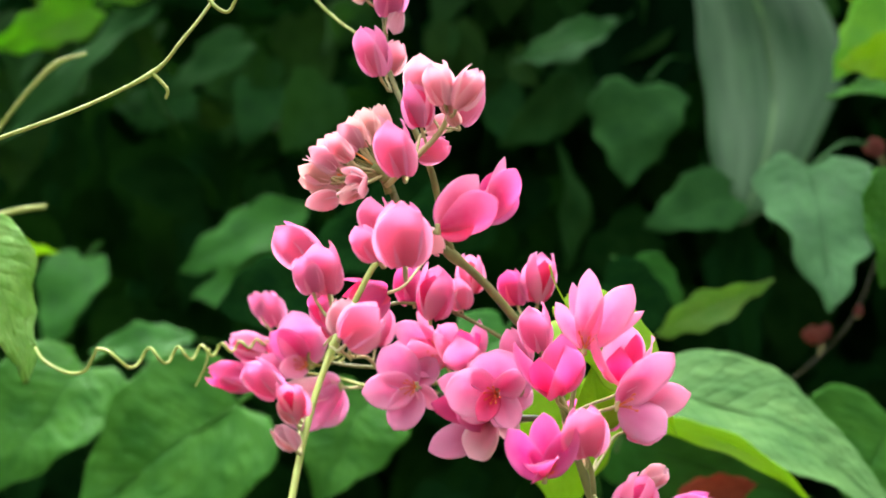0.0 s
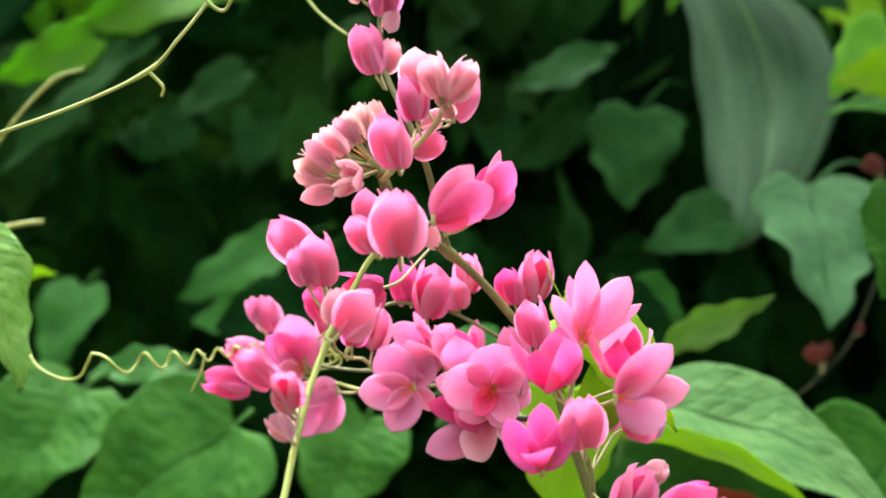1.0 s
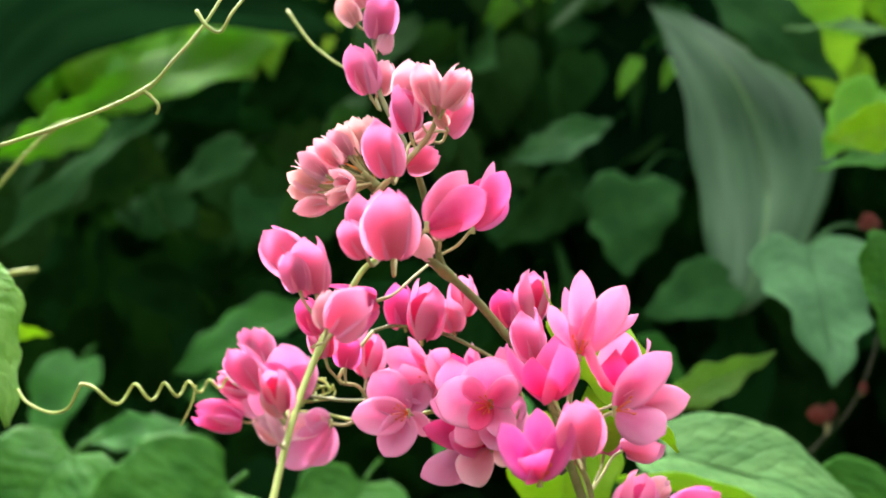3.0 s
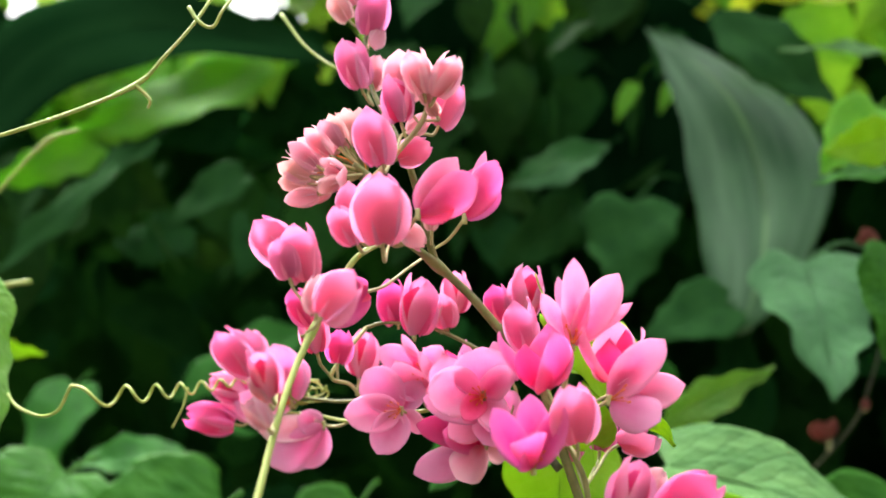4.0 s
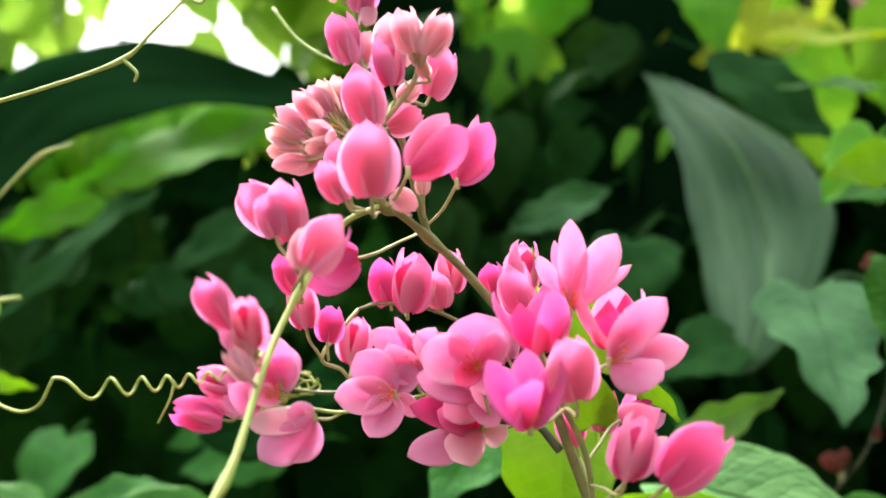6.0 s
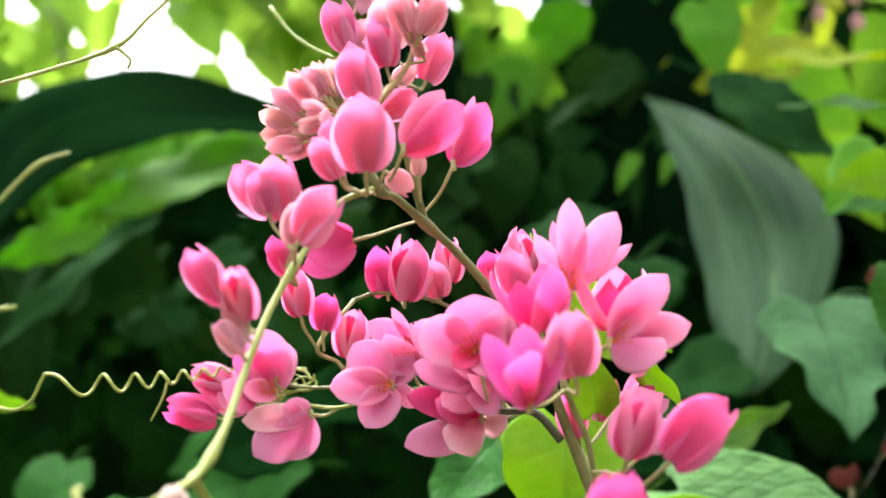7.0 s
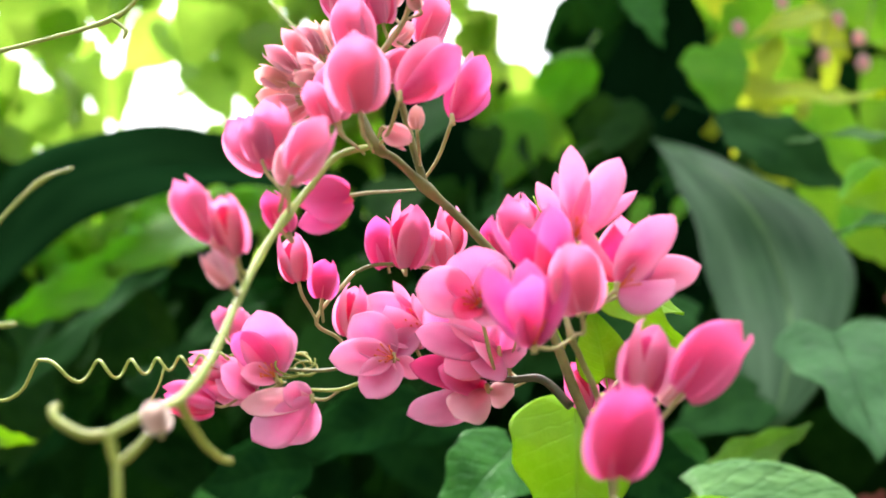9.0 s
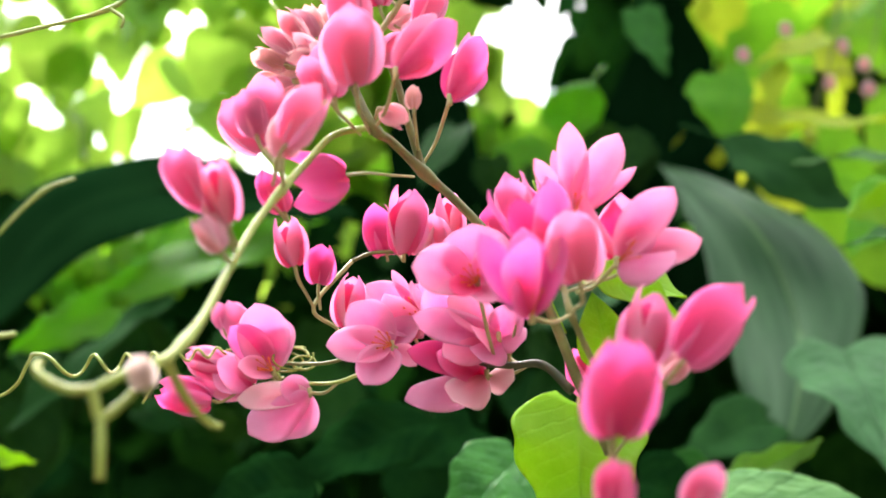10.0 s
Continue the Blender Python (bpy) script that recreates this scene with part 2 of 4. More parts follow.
def shell(grid, thick):
    """Verts, faces and length/width coordinates of a closed thin shell over a grid of points."""
    g = np.asarray(grid, dtype=float)
    a, b = g.shape[:2]
    du, dv = np.gradient(g, axis=0), np.gradient(g, axis=1)
    nrm = np.cross(du, dv)
    nrm /= np.maximum(np.linalg.norm(nrm, axis=2, keepdims=True), 1e-12)
    uu, vv = np.meshgrid(np.linspace(0, 1, a), np.linspace(0, 1, b), indexing="ij")
    taper = 1 - 0.7 * np.abs(2 * vv - 1) ** 4
    verts = np.concatenate([(g + nrm * (thick / 2 * taper)[..., None]).reshape(-1, 3), (g - nrm * (thick / 2 * taper)[..., None]).reshape(-1, 3)])
    uvs = np.tile(np.stack([uu, vv], -1).reshape(-1, 2), (2, 1))
    faces, o = [], a * b
    for i in range(a - 1):
        for j in range(b - 1):
            p, q, r, s = i * b + j, (i + 1) * b + j, (i + 1) * b + j + 1, i * b + j + 1
            faces += [(p, q, r, s), (o + s, o + r, o + q, o + p)]
    rim = [i * b for i in range(a)] + [(a - 1) * b + j for j in range(1, b)] + [i * b + b - 1 for i in range(a - 2, -1, -1)] + [j for j in range(b - 2, 0, -1)]
    for k in range(len(rim)):
        p, q = rim[k], rim[(k + 1) % len(rim)]
        faces.append((q, p, o + p, o + q))
    return verts, faces, uvs


def smooth_path(points, steps=6):
    """A soft curve through a few points."""
    p = [np.array(q, dtype=float) for q in points]
    p = [2 * p[0] - p[1]] + p + [2 * p[-1] - p[-2]]
    out = []
    for i in range(1, len(p) - 2):
        for k in range(steps):
            t = k / steps
            out.append(0.5 * (2 * p[i] + (p[i + 1] - p[i - 1]) * t + (2 * p[i - 1] - 5 * p[i] + 4 * p[i + 1] - p[i + 2]) * t * t + (3 * p[i] - p[i - 1] - 3 * p[i + 1] + p[i + 2]) * t ** 3))
    out.append(p[-2])
    return np.array(out)


def tube(path, r0, r1, sides=8, knots=(), lump=0.0, seed=0):
    """Verts and faces of a tapering round stem along a path; knots: shares of its length where it swells."""
    path = np.asarray(path, dtype=float)
    n = len(path)
    rng = np.random.RandomState(seed)
    verts, faces = [], []
    tan = np.gradient(path, axis=0)
    tan /= np.maximum(np.linalg.norm(tan, axis=1, keepdims=True), 1e-12)
    ref = np.array([0.0, -1.0, 0.15])
    for i in range(n):
        s = i / (n - 1)
        r = r0 + (r1 - r0) * s
        r *= 1 + sum(0.55 * math.exp(-((s - k) * n / 1.6) ** 2) for k in knots) + lump * (rng.rand() - 0.5)
        a = np.cross(tan[i], ref)
        a /= max(np.linalg.norm(a), 1e-9)
        b = np.cross(tan[i], a)
        for k in range(sides):
            w = 2 * math.pi * k / sides
            verts.append(path[i] + r * (math.cos(w) * a + math.sin(w) * b))
    for i in range(n - 1):
        for k in range(sides):
            k2 = (k + 1) % sides
            faces.append((i * sides + k, i * sides + k2, (i + 1) * sides + k2, (i + 1) * sides + k))
    faces.append(tuple(range(sides))[::-1])
    faces.append(tuple((n - 1) * sides + k for k in range(sides)))
    return verts, faces


def joined(name, pieces):
    verts, faces = [], []
    for v, f in pieces:
        o = len(verts)
        verts += list(v)
        faces += [tuple(i + o for i in q) for q in f]
    return raw_mesh(name, verts, faces)


def stem(parent, name, points, r0, r1, mat, label="", knots=(), steps=6, sides=10, lump=0.04):
    v, f = tube(smooth_path(points, steps), r0, r1, sides, knots, lump, len(points))
    return add(name, raw_mesh(name, v, f), parent, label, mat)


# ---- blossoms ----
def tepal_grid(level, inner, seed):
    """One tepal of unit length, its base at the origin, the blossom's axis along z, leaning out along x."""
    rng = np.random.RandomState(seed)
    a, b = 15, 11
    o = level / 3.0
    t0 = radians(38 + 36 * o ** 0.5 + rng.uniform(-5, 5))
    t1 = radians((-40 if inner else -34) + 72 * o + rng.uniform(-10, 10))
    wide = ((0.30 if inner else 0.44) - 0.02 * o) * (1 + rng.uniform(-0.06, 0.06))
    size = 0.88 if inner else 1.0
    r, z = (0.03 if inner else 0.06), 0.0
    tilt = rng.uniform(-0.05, 0.05)
    g = np.zeros((a, b, 3))
    for i in range(a):
        u = 0.5 - 0.5 * math.cos(math.pi * i / (a - 1))
        step = u - (0.5 - 0.5 * math.cos(math.pi * (i - 1) / (a - 1))) if i else 0.0
        th = t0 + (t1 - t0) * u ** (1.2 - 0.2 * o)
        r += size * math.sin(th) * step
        z += size * math.cos(th) * step
        w = wide * max(1e-3, 1 - abs((u - 0.44) / (0.56 if u > 0.44 else 0.49)) ** (1.9 if u > 0.44 else 2.2)) ** (0.72 if u > 0.44 else 0.5)
        bend = max(r * (2.2 + 0.3 * o), 0.56 + 0.08 * o)
        for j in range(b):
            v = 2 * j / (b - 1) - 1
            s = w * v
            ph = s / bend
            x = r - bend * (1 - math.cos(ph)) * (1 - 0.25 * o)
            x += 0.012 * math.exp(-(v / 0.16) ** 2) * math.sin(math.pi * u)
            x += 0.03 * v ** 4 * (0.3 + 0.7 * u) * (1 - 0.5 * o)
            y = bend * math.sin(ph) + tilt * u * u
            zz = z - 0.05 * (1 - u) ** 3.0 * abs(v) * (2 - abs(v)) - 0.05 * abs(v) ** 3 * u ** 2
            wav = 0.020 * math.sin(5 * u + 3 * v + seed) * v * v + 0.010 * math.sin(11 * u + 2 * seed) * v ** 4
            g[i, j] = (x + wav, y, zz + wav)
    return g


TEPALS = {}


def tepal_mesh(level, inner, seed, tone):
    key = (level, inner, seed, tone)
    if key not in TEPALS:
        v, f, uv = shell(tepal_grid(level, inner, seed), 0.013)
        TEPALS[key] = raw_mesh("tepal", v, f, uv)
        TEPALS[key].materials.append(PETAL[tone])
    return TEPALS[key]


def stamen_shape():
    p = [(0.01, 0, 0.02), (0.10, 0, 0.24), (0.20, 0, 0.42)]
    c = np.array(p[-1])
    me = joined("stamen", [tube(smooth_path(p, 3), 0.014, 0.009, 5), tube([c + (0, 0, -0.035), c, c + (0.01, 0, 0.035)], 0.018, 0.024, 5)])
    me.materials.append(STAMEN)
    return me


STAMEN_MESH = stamen_shape()


COUNT = [0]


def blossom(parent, base, tip, level=0, tone="rose", turn=0.0, joint=None, label="", fat=None, stalk=0.00042, wing=False):
    """A blossom from its base to its tip on a stalk from joint; level 0 shut, 1 opening."""
    COUNT[0] += 1
    k = COUNT[0]
    base, tip = Vector(base), Vector(tip)
    base, tip = base.lerp(tip, 0.065), tip.lerp(base, 0.055)
    axis = tip - base
    tall = (0.84, 0.86)[level]
    size = min(axis.length / tall, 0.018)
    fat = fat or (0.90, 0.88)[level]
    up = axis.normalized()
    side = Vector((0.25 * math.sin(k * 2.4), -1, 0.2 * math.cos(k * 1.7)))
    side = (side - up * side.dot(up)).normalized()
    rot = Matrix((side.cross(up), side, up)).transposed().to_4x4()
    inv = rot.to_3x3().transposed()
    heart = [tube([(0, 0, -0.16), (0, 0, -0.06), (0, 0, 0.02), (0, 0, 0.08)], 0.03, 0.02, 8)]
    if joint is not None:
        j = inv @ (Vector(joint) - base) / size
        back = Vector((0, 0, -min(0.45, j.length * 0.4)))
        path = smooth_path([(0, 0, -0.02), tuple(back * 0.6 + j * 0.06), tuple(j * 0.55 + back * 0.25), tuple(j)], 5)
        heart.append(tube(path, stalk / size * 1.15, stalk / size * 0.9, 6))
    ob = add("blossom", joined("blossom", heart), parent, label, PEDICEL)
    ob.matrix_basis = Matrix.Translation(base) @ rot @ Matrix.Diagonal((size, size, size, 1))
    wide, slim = fat * (1.06, 1.04)[level], fat * (0.52, 0.72)[level]
    plan = (14, 166, 268, 89, 232) if wing else ((86, 196, 320, 140, 262), (94, 210, 335, 150, 262), (50, 172, 290, 118, 235))[k % 3]
    lean = ((turn * 2.3 + k * 47) % 60 - 30) * 0.5
    for i in range(5):
        inner = i > 2
        t = add("tepal", tepal_mesh(level, inner, (k * 3 + i * 2) % 7, "dusk" if inner and tone in ("rose", "hot") and (wing or level > 0) else tone), ob)
        t.matrix_parent_inverse = Matrix.Diagonal((wide, slim, 1, 1))
        spin = (plan[i] + lean + 8 * math.sin(k * 1.9 + i))
        t.matrix_basis = Matrix.Rotation(radians(spin), 4, "Z") @ Matrix.Translation((0.0 if inner else 0.02 + 0.012 * i, 0, 0)) @ Matrix.Scale((1.0, 0.95, 0.93, 0.92, 0.9)[i], 4)
    return ob


def loose_tepal(length, width, cup, curl, seed):
    """A spread tepal: base at the origin, length along y, inner face along z; cup over 0 hollows that face."""
    rng = np.random.RandomState(seed)
    a, b = 15, 11
    skew, p1 = rng.uniform(-0.10, 0.10), rng.uniform(0, 6)
    peak = rng.uniform(0.50, 0.60)
    g = np.zeros((a, b, 3))
    for i in range(a):
        u = 0.5 - 0.5 * math.cos(math.pi * i / (a - 1))
        w = 0.5 * width * max(1e-3, 1 - abs((u - peak) / (1 - peak if u > peak else peak * 1.03)) ** 2.2) ** (0.56 if u > peak else 0.62)
        for j in range(b):
            v = 2 * j / (b - 1) - 1
            z = cup * width * (0.55 * v * v - 0.2) * math.sin(math.pi * min(1, u + 0.1)) - curl * length * (u * u - 0.55 * u)
            z += width * (0.020 * math.sin(7 * u + p1 + 2 * v) * v * v - 0.018 * math.exp(-(v / 0.15) ** 2) * math.sin(math.pi * u))
            g[i, j] = (w * v * (1 - 0.06 * abs(cup)) + skew * length * u * (1 - u) * 1.6, length * u - 0.03 * length * abs(v) ** 3 * u, z)
    return g


def open_flower(parent, heart, joint, petals, stamens=None, tone="rose"):
    """An open flower; petals: rows of the tip's offset from the heart, width, cup, all in millimetres but the cup, and a tone; stamens: the way they point."""
    COUNT[0] += 1
    k = COUNT[0]
    heart = Vector(heart)
    j = Vector(joint) - heart
    knob = tube([(0, 0, -0.0014), (0, 0, -0.0006), (0, 0, 0.0006), (0, 0, 0.0014)], 0.0007, 0.0007, 8)
    ob = add("blossom", joined("blossom", [knob, tube(smooth_path([(0, 0, 0), tuple(j * 0.5 + Vector((0, 0.002, -0.001))), tuple(j)], 5), 0.0005, 0.00042, 6)]), parent, "", PEDICEL)
    ob.matrix_basis = Matrix.Translation(heart)
    for i, (x, y, z, width, cup, *own) in enumerate(petals):
        tip = Vector((x, y, z)) * 0.001
        v, f, uv = shell(loose_tepal(tip.length * 0.97, width * 0.001, cup, 0.10 if cup > 0 else -0.12, k * 5 + i), 0.00022)
        t = add("tepal", raw_mesh("tepal", v, f, uv), ob, "", PETAL[own[0] if own else tone])
        t.matrix_basis = blade_pose(tip * 0.03 + Vector((0, 0.0003 * i, 0)), tip, 7 * math.sin(k + 2.3 * i), Vector((0, -1, 0.2)) - tip.normalized() * 0.2)
    if stamens:
        way = Vector(stamens).normalized()
        turn = way.to_track_quat("Z", "Y").to_matrix().to_4x4()
        for i in range(8):
            add("stamen", STAMEN_MESH, ob).matrix_basis = turn @ Matrix.Rotation(radians(45 * i + k * 11), 4, "Z") @ Matrix.Diagonal((0.011, 0.011, 0.0115 + 0.0015 * math.sin(i * 2.1 + k), 1))
    return ob


# ---- leaves ----
def leaf_grid(length, width, kind="heart", fold=0.15, curl=0.2, wave=0.03, seed=0, a=17, b=13, sweep=0.0, quilt=0.0):
    """A blade with its stalk end at the origin, its length along y, its face along z."""
    rng = np.random.RandomState(seed)
    p1, p2 = rng.uniform(0, 6, 2)
    skew = rng.uniform(-0.06, 0.06)
    g = np.zeros((a, b, 3))
    for i in range(a):
        u = i / (a - 1)
        if kind == "heart":
            w = (math.sin(math.pi * min(1, 0.10 + 0.90 * u ** 0.62))) ** 0.85 * (1 - 0.12 * u)
        else:
            w = (math.sin(math.pi * (0.03 + 0.97 * u ** 0.85))) ** 0.9
        w = max(w, 0.0) * width / 2
        for j in range(b):
            v = 2 * j / (b - 1) - 1
            x = w * v
            y = length * (u + skew * v * u * (1 - u))
            if kind == "heart":
                y -= length * 0.09 * abs(v) ** 1.4 * (1 - u) ** 3
            z = fold * abs(x) - curl * length * (u * u - 0.3 * u)
            z += wave * length * abs(v) ** 1.5 * math.sin(9 * u + p1 + (2.2 if v > 0 else 0)) * (0.4 + math.sin(math.pi * u))
            z += 0.012 * length * math.sin(4 * u * 3 + p2) * (1 - abs(v))
            if quilt:
                q = (u - 0.20 * abs(v) + 0.02 * math.sin(5 * v + p1)) * 10.0 + 0.9 * noise.noise(Vector((u * 5 + seed, v * 3, 1.7)))
                z -= quilt * length * (math.exp(-((q - round(q)) / 0.16) ** 2) * (0.35 + 0.65 * abs(v)) - 0.35 * noise.noise(Vector((u * 9 + seed, v * 5, 0.3))))
            x += wave * 0.6 * length * abs(v) ** 3 * math.sin(23 * u + p2) * (w > 0)
            g[i, j] = (x + sweep * length * 4 * u * (1 - u), y, z)
    return g


def blade_pose(base, tip, roll=0.0, face=(0, -1, 0.25)):
    """Length from base to tip, the face turned to a way, then rolled about the length."""
    y = (Vector(tip) - Vector(base)).normalized()
    z = Vector(face)
    x = y.cross(z).normalized()
    z = x.cross(y)
    m = Matrix((x, y, z)).transposed().to_4x4()
    return Matrix.Translation(base) @ m @ Matrix.Rotation(radians(roll), 4, "Y")


def leaf(label, base, tip, width, tone="mid", roll=0.0, kind="heart", fold=0.15, curl=0.15, wave=0.03, seed=0, stalk=None, face=(0, -1, 0.25), group="vine leaves", name="leaf", category="leaf", sweep=0.0):
    """A leaf as a thing of its own: blade and stalk."""
    root = tagged(new(name), label, category, group)
    length = (Vector(tip) - Vector(base)).length
    root.matrix_basis = blade_pose(base, tip, roll, face)
    fine, cross = (49, 33) if tone in ("fresh", "soft", "sage", "mid", "lime", "young") else (25, 15)
    v, f, uv = shell(leaf_grid(length, width, kind, fold, curl, wave, seed, fine, cross, sweep, {"fresh": 0.010, "soft": 0.007, "sage": 0.007, "young": 0.012, "mid": 0.006, "lime": 0.001}.get(tone, 0.0)), 0.0005)
    add("blade", raw_mesh("blade", v, f, uv), root, "", LEAF[tone])
    rib = [(sweep * length * 4 * s * (1 - s), length * s, -curl * length * (s * s - 0.3 * s) - 0.0004 + 0.012 * length * 0) for s in (0.0, 0.25, 0.5, 0.75, 0.93)]
    v, f = tube(smooth_path(rib, 4), width * 0.011, width * 0.003, 6)
    add("midrib", raw_mesh("midrib", v, f), root, "", LEAF[tone])
    if stalk is not None:
        j = root.matrix_basis.inverted() @ Vector(stalk)
        v, f = tube(smooth_path([(0, 0, 0), tuple(j * 0.5 + Vector((0, -0.15 * j.length, 0))), tuple(j)], 5), width * 0.014, width * 0.018, 7)
        add("leaf_stalk", raw_mesh("leaf_stalk", v, f), root, "", LEAF[tone])
    return root


def leaf_mass(name, label, count, place, length, tone, seed, category="foliage", kind="heart", facing=(0, -1, 0.5), spread=0.7):
    """Many leaves too many to count, on short stalks, as one mesh."""
    rng = np.random.RandomState(seed)
    verts, faces, uvs = [], [], []
    kinds = [leaf_grid(1.0, rng.uniform(0.72, 0.95) if kind == "heart" else 0.4, kind, rng.uniform(0.05, 0.4), rng.uniform(0.0, 0.4), 0.03, s, 9, 7) for s in range(6)]
    quads = [(i * 7 + j, (i + 1) * 7 + j, (i + 1) * 7 + j + 1, i * 7 + j + 1) for i in range(8) for j in range(6)]
    uu, vv = np.meshgrid(np.linspace(0, 1, 9), np.linspace(0, 1, 7), indexing="ij")
    uv1 = np.stack([uu, vv], -1).reshape(-1, 2)
    o = 0
    for _ in range(count):
        c = place(rng)
        if c is None:
            continue
        face = Vector(facing) + Vector(rng.normal(0, spread, 3))
        down = Vector((rng.normal(0, 0.6), rng.normal(-0.1, 0.4), -1 + rng.normal(0, 0.5)))
        m = blade_pose((0, 0, 0), down, rng.normal(0, 15), face).to_3x3()
        s = length * rng.uniform(0.65, 1.3)
        g = kinds[rng.randint(6)].reshape(-1, 3) * s
        verts.append(g @ np.array(m).T + np.array(c))
        faces += [tuple(i + o for i in q) for q in quads]
        uvs.append(uv1)
        o += 63
    me = raw_mesh(name, np.concatenate(verts), faces, np.concatenate(uvs))
    return tagged(add(name, me, None, label, LEAF[tone]), "", category, "", "stuff")


# ---- ground ----
def ground_mesh():
    n, verts, faces = 60, [], []
    ring = [0.0] + [0.25 * 1.17 ** k for k in range(n)]
    for i, r in enumerate(ring):
        for k in range(48):
            w = 2 * math.pi * k / 48
            x, y = r * math.cos(w), r * math.sin(w)
            verts.append((x, y, 0.03 * noise.noise(Vector((x * 2, y * 2, 0))) if r < 40 else 0.0))
    for i in range(len(ring) - 1):
        for k in range(48):
            k2 = (k + 1) % 48
            faces.append((i * 48 + k, i * 48 + k2, (i + 1) * 48 + k2, (i + 1) * 48 + k))
    return raw_mesh("ground", verts, faces)


SOIL = stem_material("dry_soil", (0.12, 0.095, 0.065), (0.18, 0.15, 0.105), 0.95)
tagged(add("ground", ground_mesh(), None, "brown soil in front of the hedge", SOIL), "", "ground", "", "structure")

# ---- upper flower spray ----
spray_a = tagged(new("flower_spray"), "pink coral vine flower spray on an arching olive stem", "flower spray", "flower sprays")
stem(spray_a, "stem", [(0.0436, 0.285, 1.001), (0.0376, 0.288, 1.02), (0.0308, 0.29, 1.0414), (0.0194, 0.288, 1.0563), (0.011, 0.286, 1.066), (0.0026, 0.282, 1.0735), (-0.0046, 0.274, 1.0787), (-0.0085, 0.266, 1.0794), (-0.0144, 0.268, 1.0947)], 0.0014, 0.0010, STEM, "olive stem with swollen nodes", knots=(0.62, 0.86))
stem(spray_a, "side_stem", [(0.0026, 0.282, 1.0735), (-0.0002, 0.28, 1.0844), (-0.0034, 0.2770, 1.0978), (-0.0081, 0.2760, 1.1094), (-0.0150, 0.2880, 1.1248), (-0.0168, 0.2920, 1.1395), (-0.0172, 0.2940, 1.1463), (-0.0194, 0.2960, 1.1585)], 0.0011, 0.0005, STEM)
stem(spray_a, "side_stem", [(-0.0150, 0.2660, 1.0935), (-0.0077, 0.2620, 1.1003), (-0.0007, 0.2580, 1.1075), (0.0018, 0.2560, 1.1135)], 0.0009, 0.0006, PEDICEL)
A = (-0.0151, 0.2670, 1.0967)
stem(spray_a, "node", [(-0.0140, 0.2668, 1.0915), (-0.0150, 0.2665, 1.0945), (-0.0160, 0.2655, 1.0968), (-0.0185, 0.2645, 1.0985)], 0.0014, 0.0011, STEM, "swollen olive-brown node of the flower fan", knots=(0.5,))
blossom(spray_a, (-0.0157, 0.2900, 1.1406), (-0.0140, 0.2855, 1.1535), 0, "rose", 20, (-0.0171, 0.2920, 1.1342))
blossom(spray_a, (-0.0130, 0.2900, 1.1428), (-0.0146, 0.2878, 1.1357), 0, "pale", 80, (-0.0171, 0.2920, 1.1463))
blossom(spray_a, (-0.0217, 0.2920, 1.1458), (-0.0273, 0.2900, 1.1526), 0, "cream", 10, (-0.0172, 0.2940, 1.1429))
blossom(spray_a, (-0.0194, 0.2960, 1.1518), (-0.0232, 0.2924, 1.1608), 0, "pale", 10, (-0.0195, 0.2970, 1.1538))
blossom(spray_a, (-0.0176, 0.2850, 1.1237), (-0.0208, 0.2802, 1.1368), 0, "rose", 40, (-0.0153, 0.2870, 1.1196))
blossom(spray_a, (-0.0160, 0.2910, 1.1247), (-0.0126, 0.2874, 1.1339), 0, "pale", 100, (-0.0147, 0.2880, 1.1196))
blossom(spray_a, (-0.0041, 0.2630, 1.1142), (-0.0055, 0.2583, 1.1270), 0, "pale", 15, (-0.0008, 0.2600, 1.1081))
blossom(spray_a, (0.0006, 0.2510, 1.1138), (-0.0019, 0.2473, 1.1240), 0, "pale", 75, (0.0012, 0.2570, 1.1109))
blossom(spray_a, (0.0033, 0.2500, 1.1128), (0.0081, 0.2462, 1.1226), 0, "pale", 130, (0.0012, 0.2570, 1.1101), wing=True)
blossom(spray_a, (0.0038, 0.2760, 1.1107), (0.0092, 0.2715, 1.1222), 0, "rose", 10, (-0.0024, 0.2660, 1.1067))
blossom(spray_a, (-0.0055, 0.2600, 1.1086), (-0.0071, 0.2559, 1.1200), 0, "rose", 55, (-0.0042, 0.2620, 1.1042), wing=True)
blossom(spray_a, (0.0019, 0.2530, 1.1115), (0.0009, 0.2520, 1.1181), 0, "cream", 20, (0.0015, 0.2570, 1.1106))
blossom(spray_a, (0.0038, 0.2540, 1.1088), (0.0016, 0.2530, 1.1129), 0, "cream", 50, (0.0003, 0.2580, 1.1085))
blossom(spray_a, (-0.0044, 0.2680, 1.1077), (0.0020, 0.2656, 1.1106), 0, "pale", 10, (-0.0075, 0.2630, 1.1009))
blossom(spray_a, (-0.0099, 0.2520, 1.0961), (-0.0127, 0.2471, 1.1098), 0, "rose", 66, (-0.0074, 0.2620, 1.1003))
blossom(spray_a, (-0.0073, 0.2730, 1.1014), (0.0017, 0.2697, 1.1050), 0, "rose", 12, (-0.0084, 0.2640, 1.1002))
blossom(spray_a, (-0.0205, 0.2650, 1.1034), (-0.0241, 0.2620, 1.1116), 0, "cream", 10, A, fat=0.78)
blossom(spray_a, (-0.0178, 0.2690, 1.1049), (-0.0208, 0.2670, 1.1138), 0, "cream", 30, A, fat=0.78)
blossom(spray_a, (-0.0158, 0.2730, 1.1061), (-0.0171, 0.2720, 1.1151), 0, "cream", 60, A, fat=0.78)
